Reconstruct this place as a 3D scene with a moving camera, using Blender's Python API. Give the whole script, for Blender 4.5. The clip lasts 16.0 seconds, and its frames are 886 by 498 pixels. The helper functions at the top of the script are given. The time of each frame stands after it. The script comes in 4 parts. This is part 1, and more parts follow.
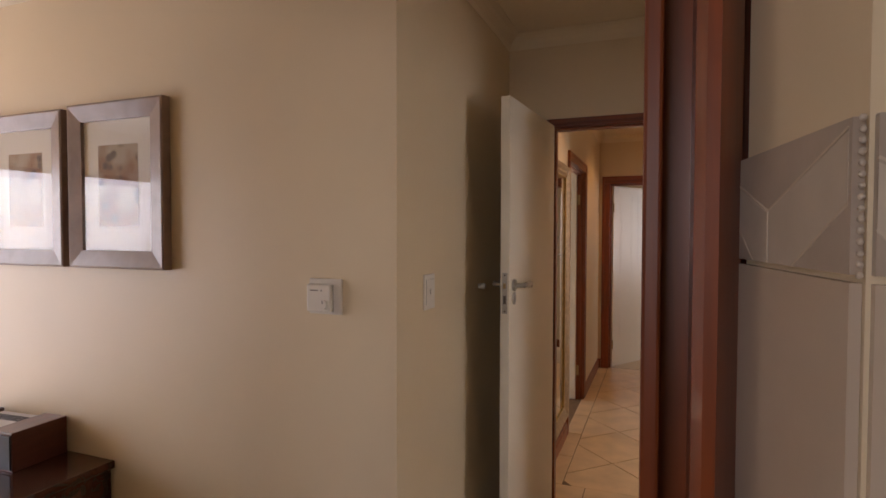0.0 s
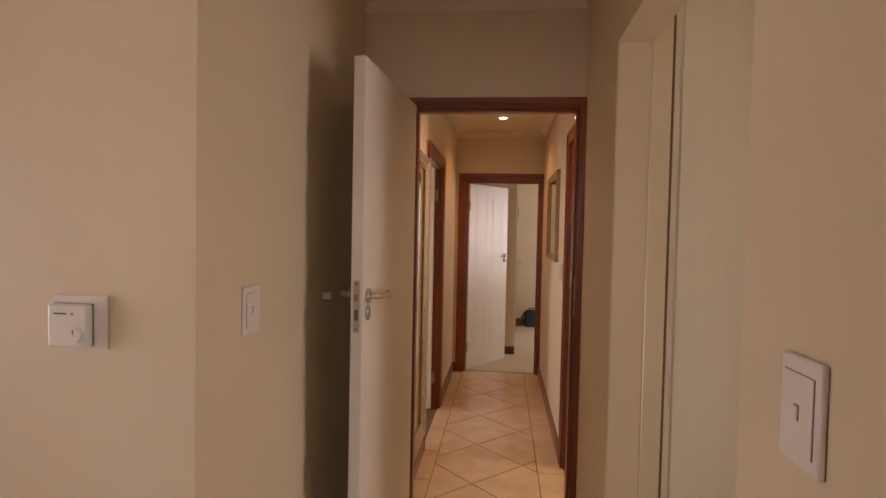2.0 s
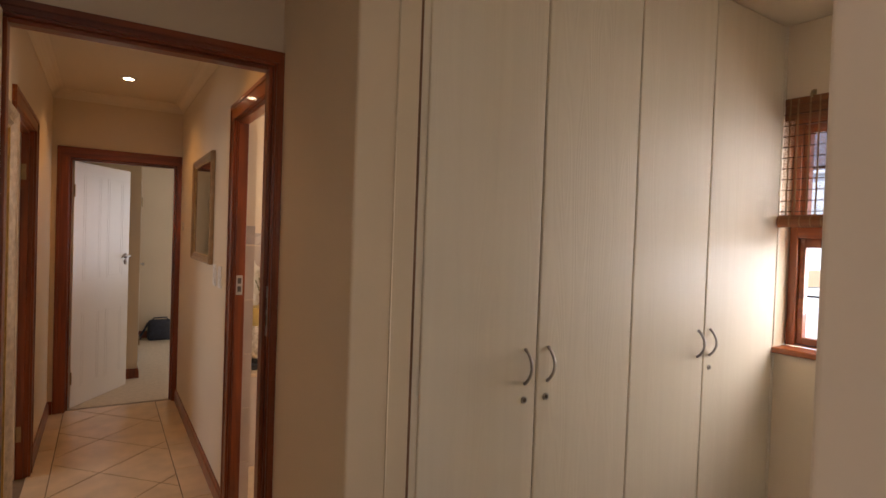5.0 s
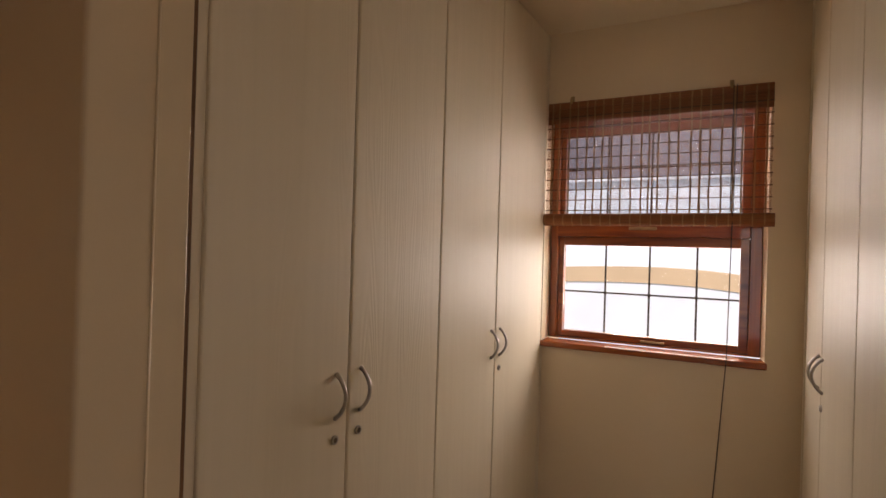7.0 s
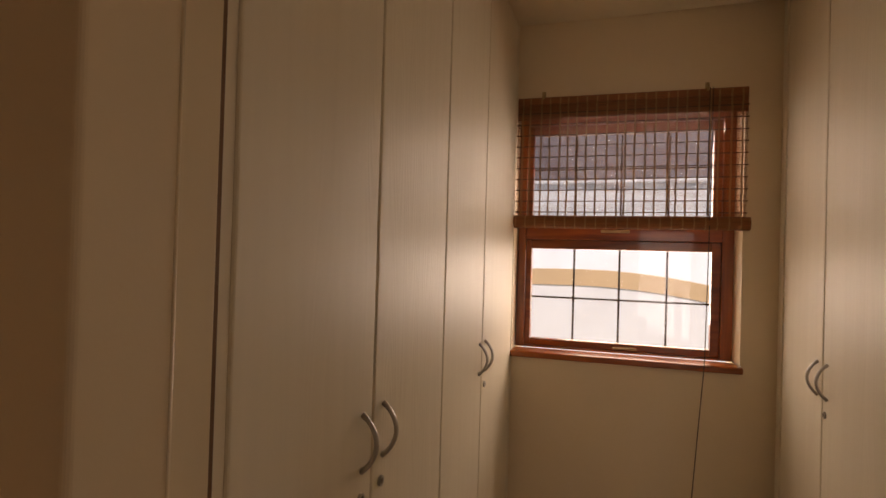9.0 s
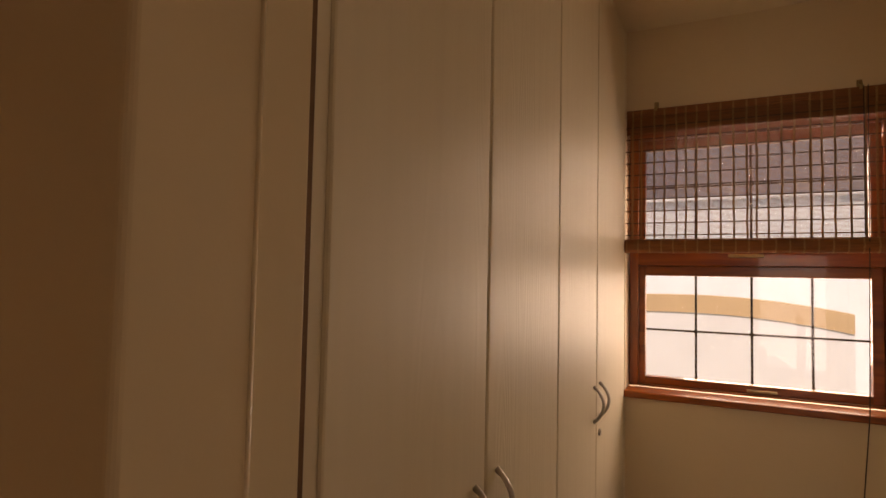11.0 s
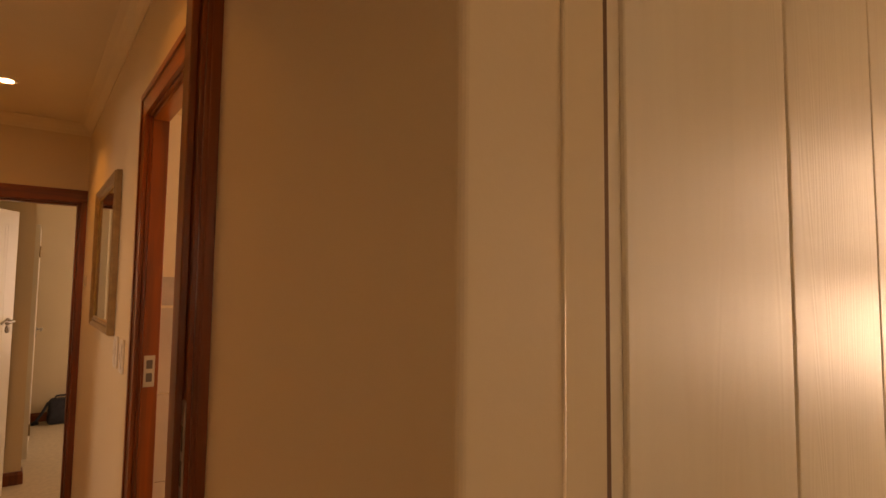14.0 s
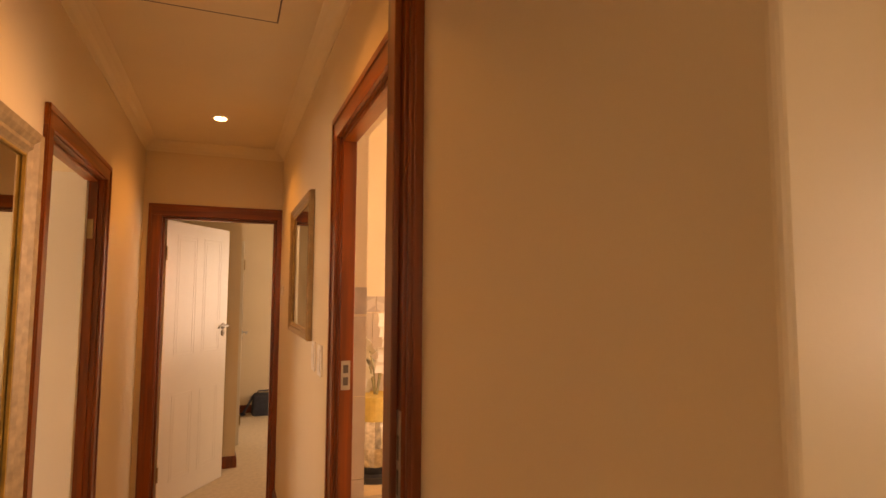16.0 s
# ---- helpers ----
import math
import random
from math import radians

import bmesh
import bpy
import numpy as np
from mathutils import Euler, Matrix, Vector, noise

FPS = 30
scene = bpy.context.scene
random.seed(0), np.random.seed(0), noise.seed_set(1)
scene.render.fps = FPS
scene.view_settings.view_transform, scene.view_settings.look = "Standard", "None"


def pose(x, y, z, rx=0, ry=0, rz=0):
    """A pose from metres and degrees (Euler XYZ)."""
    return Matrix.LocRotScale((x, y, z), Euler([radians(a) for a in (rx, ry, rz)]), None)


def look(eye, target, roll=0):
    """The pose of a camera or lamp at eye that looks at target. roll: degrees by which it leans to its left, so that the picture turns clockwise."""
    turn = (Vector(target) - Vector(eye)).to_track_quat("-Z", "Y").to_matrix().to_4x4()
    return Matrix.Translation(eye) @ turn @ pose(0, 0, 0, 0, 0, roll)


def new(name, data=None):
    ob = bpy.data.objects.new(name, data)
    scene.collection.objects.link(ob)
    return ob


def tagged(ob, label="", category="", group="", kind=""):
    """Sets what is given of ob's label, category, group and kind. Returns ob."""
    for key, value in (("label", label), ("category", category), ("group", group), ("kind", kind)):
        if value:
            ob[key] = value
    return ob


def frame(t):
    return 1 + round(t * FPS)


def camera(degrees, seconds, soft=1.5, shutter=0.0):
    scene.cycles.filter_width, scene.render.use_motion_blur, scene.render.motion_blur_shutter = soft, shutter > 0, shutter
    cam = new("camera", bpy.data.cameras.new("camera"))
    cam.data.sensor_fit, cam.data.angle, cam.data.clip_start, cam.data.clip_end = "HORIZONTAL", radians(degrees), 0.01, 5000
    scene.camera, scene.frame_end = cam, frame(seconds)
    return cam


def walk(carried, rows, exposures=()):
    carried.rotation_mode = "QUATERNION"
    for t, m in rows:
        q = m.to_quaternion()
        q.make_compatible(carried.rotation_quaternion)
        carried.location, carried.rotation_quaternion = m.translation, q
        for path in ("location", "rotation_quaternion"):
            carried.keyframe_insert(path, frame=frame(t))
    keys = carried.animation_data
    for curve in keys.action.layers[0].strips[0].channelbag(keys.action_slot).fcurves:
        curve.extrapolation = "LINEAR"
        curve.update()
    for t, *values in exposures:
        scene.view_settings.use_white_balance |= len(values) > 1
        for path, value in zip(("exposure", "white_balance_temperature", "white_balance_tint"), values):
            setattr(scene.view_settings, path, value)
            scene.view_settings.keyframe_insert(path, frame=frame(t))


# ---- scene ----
cam = camera(77.2, 16.0, soft=1.6)
PATH = [
    (0, (-0.221, -0.107, 1.512), (-0.952, 1.754, 1.450), 0.08),
    (0.5, (-0.272, 0.001, 1.514), (-0.903, 1.897, 1.447), 0.41),
    (1, (-0.301, 0.132, 1.503), (-0.825, 2.061, 1.435), 0.60),
    (1.5, (-0.325, 0.276, 1.508), (-0.708, 2.237, 1.438), 0.92),
    (2, (-0.349, 0.356, 1.513), (-0.564, 2.343, 1.445), 1.17),
    (2.5, (-0.409, 0.456, 1.514), (-0.425, 2.455, 1.450), 1.25),
    (3, (-0.484, 0.540, 1.521), (-0.272, 2.528, 1.458), 1.45),
    (3.5, (-0.511, 0.656, 1.508), (-0.064, 2.605, 1.449), 1.56),
    (4, (-0.504, 0.783, 1.502), (0.128, 2.679, 1.446), 1.61),
    (4.5, (-0.504, 0.882, 1.500), (0.330, 2.699, 1.450), 1.76),
    (5, (-0.509, 0.947, 1.500), (0.535, 2.652, 1.461), 2.03),
    (5.2, (-0.513, 0.981, 1.504), (0.637, 2.617, 1.464), 1.95),
    (7.3, (-0.394, 1.434, 1.465), (1.377, 2.363, 1.474), 1.78),
    (7.5, (-0.389, 1.485, 1.464), (1.414, 2.350, 1.472), 1.85),
    (8, (-0.374, 1.609, 1.459), (1.497, 2.314, 1.475), 1.79),
    (8.2, (-0.372, 1.644, 1.460), (1.512, 2.314, 1.478), 1.70),
    (10.3, (-0.232, 1.829, 1.489), (1.600, 2.627, 1.571), 1.31),
    (10.5, (-0.222, 1.834, 1.490), (1.587, 2.683, 1.578), 1.23),
    (11, (-0.206, 1.853, 1.497), (1.542, 2.819, 1.593), 1.17),
    (11.5, (-0.212, 1.855, 1.499), (1.457, 2.951, 1.609), 1.10),
    (12, (-0.209, 1.868, 1.494), (1.383, 3.071, 1.619), 1.08),
    (12.5, (-0.225, 1.867, 1.502), (1.273, 3.186, 1.634), 1.00),
    (13, (-0.223, 1.877, 1.467), (1.176, 3.292, 1.645), 0.93),
    (13.5, (-0.240, 1.890, 1.490), (1.061, 3.396, 1.652), 1.00),
    (14, (-0.244, 1.893, 1.500), (0.951, 3.486, 1.641), 0.64),
    (14.5, (-0.259, 1.921, 1.498), (0.843, 3.582, 1.645), 0.60),
    (15, (-0.268, 1.935, 1.502), (0.720, 3.666, 1.650), 0.41),
    (15.5, (-0.296, 1.949, 1.505), (0.553, 3.752, 1.655), 0.40),
    (16, (-0.299, 1.971, 1.509), (0.418, 3.831, 1.667), 0.30),
]
EXPOSURES = [(0.0, 1.03, 6950, 22), (0.5, 1.15, 7050, 24), (2.5, 1.42, 7400, 28), (5.0, 1.04, 6950, 23), (7.5, 0.32, 8500, 28), (10.5, 0.08, 11500, 34), (11.5, 0.05, 13000, 37), (12.5, 0.27, 15000, 39), (14.0, 1.0, 16500, 40), (16.0, 1.68, 14700, 38)]

walk(cam, [(t, look(eye, target, roll)) for t, eye, target, roll in PATH], EXPOSURES)

# ---- light ----
world = bpy.data.worlds.new("sky")
scene.world = world
world.use_nodes = True
wn = world.node_tree.nodes
sky = wn.new("ShaderNodeTexSky")
sky.sky_type = "NISHITA"
sky.sun_disc = False
sky.sun_elevation, sky.sun_rotation = radians(52), radians(240)
world.node_tree.links.new(sky.outputs[0], wn["Background"].inputs[0])
wn["Background"].inputs[1].default_value = 0.15
sun = new("sun", bpy.data.lights.new("sun", "SUN"))
sun.data.energy, sun.data.angle, sun.data.color = 4.2, radians(0.5), (1.0, 0.99, 0.97)
sun.matrix_world = look((0, 0, 20), (8, 5.5, 6.5))


def area_lamp(name, eye, target, w, h, watts, color):
    d = bpy.data.lights.new(name, "AREA")
    d.shape, d.size, d.size_y, d.energy, d.color = "RECTANGLE", w, h, watts, color
    ob = new(name, d)
    ob.matrix_world = look(eye, target)
    return ob


DAY = (0.80, 0.90, 1.0)
WARM = (1.0, 0.55, 0.21)
area_lamp("bedroom_daylight", (-5.60, -0.1, 1.1), (0, 0.3, 0.9), 2.9, 1.9, 43, (0.79, 0.86, 1.0))
area_lamp("dressing_daylight", (2.42, 1.77, 1.62), (0.7, 1.74, 0.75), 0.70, 1.0, 12.2, (0.95, 0.97, 0.95)).data.spread = radians(150)
area_lamp("left_room_daylight", (-3.62, 4.3, 1.5), (0, 4.3, 1.3), 1.4, 1.2, 8, DAY)
area_lamp("far_room_daylight", (2.62, 8.0, 1.48), (-1, 7.4, 1.1), 1.6, 1.3, 9, (0.95, 0.97, 0.95))
area_lamp("bathroom_daylight", (1.92, 3.6, 1.65), (0, 4.2, 1.2), 0.8, 0.9, 9, (1.0, 0.93, 0.84))
# Fill from behind the starting point; the ensuite window is unseen and assumed.
area_lamp("ensuite_fill", (-0.9, -2.12, 1.68), (-0.6, 1.0, 1.2), 0.9, 0.8, 5.8, (0.93, 0.955, 1.0))


def spot_lamp(name, x, y, z, watts):
    d = bpy.data.lights.new(name, "SPOT")
    d.energy, d.color, d.spot_size, d.spot_blend, d.shadow_soft_size = watts, WARM, radians(132), 0.8, 0.04
    ob = new(name, d)
    ob.matrix_world = look((x, y, z), (x, y + 0.001, 0))
    return ob


# Light of the downlight at the corridor's far end.
spot_lamp("corridor_warm_spot", -0.378, 5.52, 2.52, 6.8)
# Added fill spot with no fitting, brightening the near corridor floor.
spot_lamp("corridor_warm_spot", -0.378, 3.55, 2.52, 5.4)

# ---- materials ----


def mat(name, col, rough=0.6, metal=0.0, var=0.12, scale=6.0, bump=0.0, bscale=120.0, coat=0.0, stretch=(1, 1, 1), spec=0.5):
    """Principled paint with broad and fine colour change and a fine relief."""
    m = bpy.data.materials.new(name)
    m.use_nodes = True
    n, l = m.node_tree.nodes, m.node_tree.links
    b = n["Principled BSDF"]
    b.inputs["Roughness"].default_value, b.inputs["Metallic"].default_value = rough, metal
    b.inputs["Coat Weight"].default_value, b.inputs["Specular IOR Level"].default_value = coat, spec
    mp = n.new("ShaderNodeMapping")
    geo = n.new("ShaderNodeNewGeometry")
    mp.inputs["Scale"].default_value = stretch
    l.new(geo.outputs["Position"], mp.inputs["Vector"])
    no, fine = n.new("ShaderNodeTexNoise"), n.new("ShaderNodeTexNoise")
    no.inputs["Scale"].default_value, no.inputs["Detail"].default_value = scale, 5
    fine.inputs["Scale"].default_value, fine.inputs["Detail"].default_value = bscale, 3
    l.new(mp.outputs[0], no.inputs["Vector"]), l.new(mp.outputs[0], fine.inputs["Vector"])
    ramp = n.new("ShaderNodeValToRGB")
    ramp.color_ramp.elements[0].color = (*[c * (1 - var) for c in col], 1)
    ramp.color_ramp.elements[1].color = (*[min(1, c * (1 + var)) for c in col], 1)
    ramp.color_ramp.elements[0].position, ramp.color_ramp.elements[1].position = 0.3, 0.7
    l.new(no.outputs[0], ramp.inputs[0]), l.new(ramp.outputs[0], b.inputs["Base Color"])
    if bump:
        bp = n.new("ShaderNodeBump")
        bp.inputs["Strength"].default_value, bp.inputs["Distance"].default_value = bump, 0.002
        l.new(fine.outputs[0], bp.inputs["Height"]), l.new(bp.outputs[0], b.inputs["Normal"])
    return m


def wood(name, dark, light, rough=0.35, along=(1, 1, 0.06), scale=30.0, bump=0.15, coat=0.3):
    """Varnished timber with a long grain."""
    m = mat(name, light, rough, coat=coat)
    n, l = m.node_tree.nodes, m.node_tree.links
    mp = next(x for x in n if x.type == "MAPPING")
    mp.inputs["Scale"].default_value = along
    ramp = next(x for x in n if x.type == "VALTORGB")
    ramp.color_ramp.elements[0].color, ramp.color_ramp.elements[1].color = (*dark, 1), (*light, 1)
    noises = [x for x in n if x.type == "TEX_NOISE"]
    noises[0].inputs["Scale"].default_value, noises[0].inputs["Distortion"].default_value = scale, 0.6
    bp = n.new("ShaderNodeBump")
    bp.inputs["Strength"].default_value, bp.inputs["Distance"].default_value = bump, 0.002
    l.new(noises[0].outputs[0], bp.inputs["Height"]), l.new(bp.outputs[0], n["Principled BSDF"].inputs["Normal"])
    return m


PAINT = mat("cream_wall_paint", (0.745, 0.612, 0.43), 0.45, var=0.025, scale=2.2, bump=0.05, bscale=160)
CREAMGLOSS = mat("cream_gloss_paint", (0.75, 0.63, 0.455), 0.22, var=0.02, scale=3.0, bump=0.03, bscale=60)
CEIL = mat("white_ceiling_paint", (0.80, 0.70, 0.54), 0.7, var=0.03, scale=2.0, bump=0.1)
WHITE = mat("white_door_paint", (0.78, 0.73, 0.63), 0.33, var=0.025, scale=3.0, bump=0.04, bscale=60)
MERANTI = wood("varnished_meranti", (0.105, 0.0175, 0.003), (0.285, 0.057, 0.0095), 0.36)
# Orange light on sill and sashes is in this lighter colour; door heads share it.
MERANTI_Y = wood("lit_meranti_y", (0.17, 0.030, 0.0050), (0.41, 0.105, 0.018), 0.3, along=(1, 0.06, 1))
# Lighter copy of MERANTI, with bounced light painted into the window jambs.
MERANTI_LIT = wood("lit_meranti_window", (0.17, 0.034, 0.0055), (0.42, 0.110, 0.019), 0.32)
MERANTI_X = wood("varnished_meranti_head", (0.105, 0.0175, 0.003), (0.285, 0.057, 0.0095), 0.36, along=(0.06, 1, 1))
WRAP = wood("white_woodgrain_wrap", (0.755, 0.68, 0.54), (0.79, 0.715, 0.575), 0.46, along=(1, 1, 0.035), scale=24, bump=0.1, coat=0.0)
WRAP.node_tree.nodes["Principled BSDF"].inputs["Specular IOR Level"].default_value = 0.2


def pressed_grain(m):
    """Adds the pressed cathedral grain of a wrapped door: nested long rings, strong in some places and faint in others."""
    n, l = m.node_tree.nodes, m.node_tree.links
    geo = next(x for x in n if x.type == "NEW_GEOMETRY")
    mp, rings, place, bp = n.new("ShaderNodeMapping"), n.new("ShaderNodeTexNoise"), n.new("ShaderNodeTexNoise"), n.new("ShaderNodeBump")
    times, sine, fade, both = n.new("ShaderNodeMath"), n.new("ShaderNodeMath"), n.new("ShaderNodeMapRange"), n.new("ShaderNodeMath")
    mp.inputs["Scale"].default_value = (1, 1, 0.085)
    rings.inputs["Scale"].default_value, rings.inputs["Detail"].default_value = 8.5, 1.5
    place.inputs["Scale"].default_value, place.inputs["Detail"].default_value = 7.0, 1
    times.operation, sine.operation, both.operation = "MULTIPLY", "SINE", "MULTIPLY"
    times.inputs[1].default_value = 150
    fade.inputs[1].default_value, fade.inputs[2].default_value = 0.42, 0.62
    bp.inputs["Strength"].default_value, bp.inputs["Distance"].default_value = 0.12, 0.001
    old = next(x for x in n if x.type == "BUMP")
    l.new(geo.outputs["Position"], mp.inputs["Vector"]), l.new(mp.outputs[0], rings.inputs["Vector"]), l.new(mp.outputs[0], place.inputs["Vector"])
    l.new(rings.outputs["Fac"], times.inputs[0]), l.new(times.outputs[0], sine.inputs[0]), l.new(place.outputs["Fac"], fade.inputs[0])
    l.new(sine.outputs[0], both.inputs[0]), l.new(fade.outputs[0], both.inputs[1])
    l.new(both.outputs[0], bp.inputs["Height"]), l.new(old.outputs[0], bp.inputs["Normal"])
    l.new(bp.outputs[0], n["Principled BSDF"].inputs["Normal"])


pressed_grain(WRAP)
# Carcass is coloured brown to put shade into the gaps between doors.
CARCASS = mat("gap_shade_carcass", (0.30, 0.20, 0.12), 0.7, var=0.1)
# Painted shade for the open gap beside the filler post.
GAPSHADE = mat("brown_gap_shade", (0.17, 0.085, 0.04), 0.8, var=0.15)
STEEL = mat("brushed_steel", (0.46, 0.44, 0.41), 0.3, 1.0, var=0.05, scale=40)
DARKSTEEL = mat("dark_lock_metal", (0.16, 0.13, 0.11), 0.4, 1.0, var=0.1)
BRASS = mat("aged_brass", (0.42, 0.30, 0.16), 0.4, 1.0, var=0.15, scale=30)
PLASTIC = mat("white_switch_plastic", (0.78, 0.73, 0.66), 0.3, var=0.02, scale=8)
GREYLINE = mat("grey_seam", (0.12, 0.10, 0.09), 0.7, var=0.05)
TILE = mat("cream_floor_tile", (0.66, 0.49, 0.30), 0.28, var=0.12, scale=7.0, bump=0.05, bscale=30)
GROUT = mat("brown_grout", (0.19, 0.125, 0.075), 0.85, var=0.15, scale=25, bump=0.2)
CARPET = mat("beige_carpet", (0.60, 0.52, 0.40), 0.95, var=0.08, scale=30, bump=0.8, bscale=500, spec=0.1)
# This floor is unseen; its pale colour is chosen to bounce light upward.
LOBBYFLOOR = mat("fawn_carpet", (0.52, 0.43, 0.32), 0.95, var=0.1, scale=30, bump=0.8, bscale=500, spec=0.1)
WALLTILE = mat("beige_wall_tile", (0.56, 0.46, 0.37), 0.25, var=0.07, scale=6)
BANDTILE = mat("grey_stone_band_tile", (0.45, 0.375, 0.315), 0.35, var=0.15, scale=14, bump=0.1)
BANDLIGHT = mat("pale_stone_band_tile", (0.56, 0.485, 0.41), 0.35, var=0.12, scale=14, bump=0.1)
TILEGROUT = mat("pale_tile_grout", (0.60, 0.52, 0.43), 0.8, var=0.08)
# Plaster is white; the blue imitates cool skylight against the warm white balance.
EXTCOOL = mat("skylit_white_plaster", (0.62, 0.75, 0.86), 0.9, var=0.04, scale=3, bump=0.3, bscale=60)
EXTTAN = mat("tan_coping_paint", (0.50, 0.41, 0.28), 0.85, var=0.06, scale=4)
SLATE = mat("blue_grey_roof_sheet", (0.09, 0.10, 0.13), 0.7, var=0.2, scale=9)
PAVING = mat("outside_paving", (0.45, 0.42, 0.38), 0.9, var=0.15, scale=4)
IRON = mat("black_wrought_iron", (0.025, 0.022, 0.02), 0.5, 0.6, var=0.1)
BAMBOO = mat("brown_bamboo_slat", (0.24, 0.082, 0.024), 0.55, var=0.3, scale=60, stretch=(1, 0.1, 8))
BAMBOODARK = mat("dark_bamboo_rod", (0.10, 0.042, 0.016), 0.55, var=0.2, scale=60)
YARN = mat("tan_blind_yarn", (0.33, 0.18, 0.085), 0.9, var=0.25, scale=200)
CORD = mat("dark_cord", (0.06, 0.035, 0.02), 0.8, var=0.1)
PICFRAME = wood("taupe_picture_frame", (0.22, 0.15, 0.12), (0.30, 0.21, 0.17), 0.38, along=(1, 1, 1), scale=12, bump=0.03, coat=0.2)
MOUNT = mat("white_picture_mount", (0.72, 0.69, 0.64), 0.8, var=0.01)
MAHOGANY = wood("dark_mahogany", (0.03, 0.009, 0.005), (0.075, 0.022, 0.012), 0.22, along=(0.1, 1, 1), scale=22, bump=0.03, coat=0.5)
MAHOGANY2 = wood("red_mahogany_box", (0.07, 0.017, 0.010), (0.12, 0.03, 0.018), 0.3, along=(1, 0.1, 1), scale=22, bump=0.03, coat=0.3)
SILVER = mat("silver_plastic", (0.45, 0.43, 0.42), 0.35, 0.7, var=0.03)
DARKPLASTIC = mat("black_plastic", (0.03, 0.03, 0.035), 0.4, var=0.1)
GILT = mat("antique_gilt_frame", (0.36, 0.265, 0.165), 0.5, 0.2, var=0.25, scale=35, bump=0.25, bscale=90)
BROWNFRAME = mat("brown_gilt_frame", (0.30, 0.185, 0.085), 0.4, 0.2, var=0.2, scale=30, bump=0.08, bscale=60)
GOLD = mat("gold_leaf_bead", (0.55, 0.37, 0.13), 0.35, 0.8, var=0.15, scale=30)
NICKEL = mat("bright_nickel", (0.58, 0.54, 0.48), 0.32, 1.0, var=0.04, scale=40)
STALK = mat("pale_orchid_stem", (0.30, 0.30, 0.18), 0.6, var=0.15, scale=20)
BAGCLOTH = mat("navy_bag_cloth", (0.03, 0.035, 0.05), 0.8, var=0.3, scale=20, bump=0.4, bscale=300)
CURTAIN = mat("peach_curtain", (0.62, 0.42, 0.28), 0.9, var=0.06, scale=8)
LEAF = mat("hedge_leaf", (0.06, 0.11, 0.035), 0.6, var=0.5, scale=9)
PETAL = mat("white_petal", (0.8, 0.77, 0.7), 0.6, var=0.04)
# Amber of the vase neck, with its yellow glow put into the colour.
YELLOW = mat("amber_vase_glow", (0.68, 0.52, 0.20), 0.8, var=0.1, scale=30, bump=0.6)
CRYSTAL = mat("silver_mosaic_vase", (0.6, 0.58, 0.55), 0.12, 1.0, var=0.4, scale=40, bump=1.0, bscale=45)


def thin_glass(name, most=0.9, least=0.03):
    """Clear pane: see-through, with a sheen that grows at grazing angles."""
    m = bpy.data.materials.new(name)
    m.use_nodes = True
    n, l = m.node_tree.nodes, m.node_tree.links
    n.remove(n["Principled BSDF"])
    tr, gl, mx, lw = n.new("ShaderNodeBsdfTransparent"), n.new("ShaderNodeBsdfGlossy"), n.new("ShaderNodeMixShader"), n.new("ShaderNodeLayerWeight")
    gl.inputs["Roughness"].default_value = 0.0
    power, gain = n.new("ShaderNodeMath"), n.new("ShaderNodeMath")
    power.operation, gain.operation = "POWER", "MULTIPLY_ADD"
    power.inputs[1].default_value, gain.inputs[1].default_value, gain.inputs[2].default_value = 5.0, most, least
    lw.inputs["Blend"].default_value = 0.5
    l.new(lw.outputs["Facing"], power.inputs[0]), l.new(power.outputs[0], gain.inputs[0]), l.new(gain.outputs[0], mx.inputs[0])
    l.new(tr.outputs[0], mx.inputs[1]), l.new(gl.outputs[0], mx.inputs[2])
    l.new(mx.outputs[0], n["Material Output"].inputs[0])
    return m


def mirror_mat():
    m = bpy.data.materials.new("silvered_mirror")
    m.use_nodes = True
    b = m.node_tree.nodes["Principled BSDF"]
    b.inputs["Metallic"].default_value, b.inputs["Roughness"].default_value = 1.0, 0.02
    b.inputs["Base Color"].default_value = (0.82, 0.82, 0.80, 1)
    return m


def glow(name, col, power):
    m = bpy.data.materials.new(name)
    m.use_nodes = True
    b = m.node_tree.nodes["Principled BSDF"]
    b.inputs["Emission Color"].default_value, b.inputs["Emission Strength"].default_value = (*col, 1), power
    return m


PANE = thin_glass("clear_pane")
PICGLASS = thin_glass("picture_glass", 0.7, 0.05)
MIRROR = mirror_mat()
LAMP = glow("lit_halogen_lens", (1.0, 0.82, 0.55), 8)


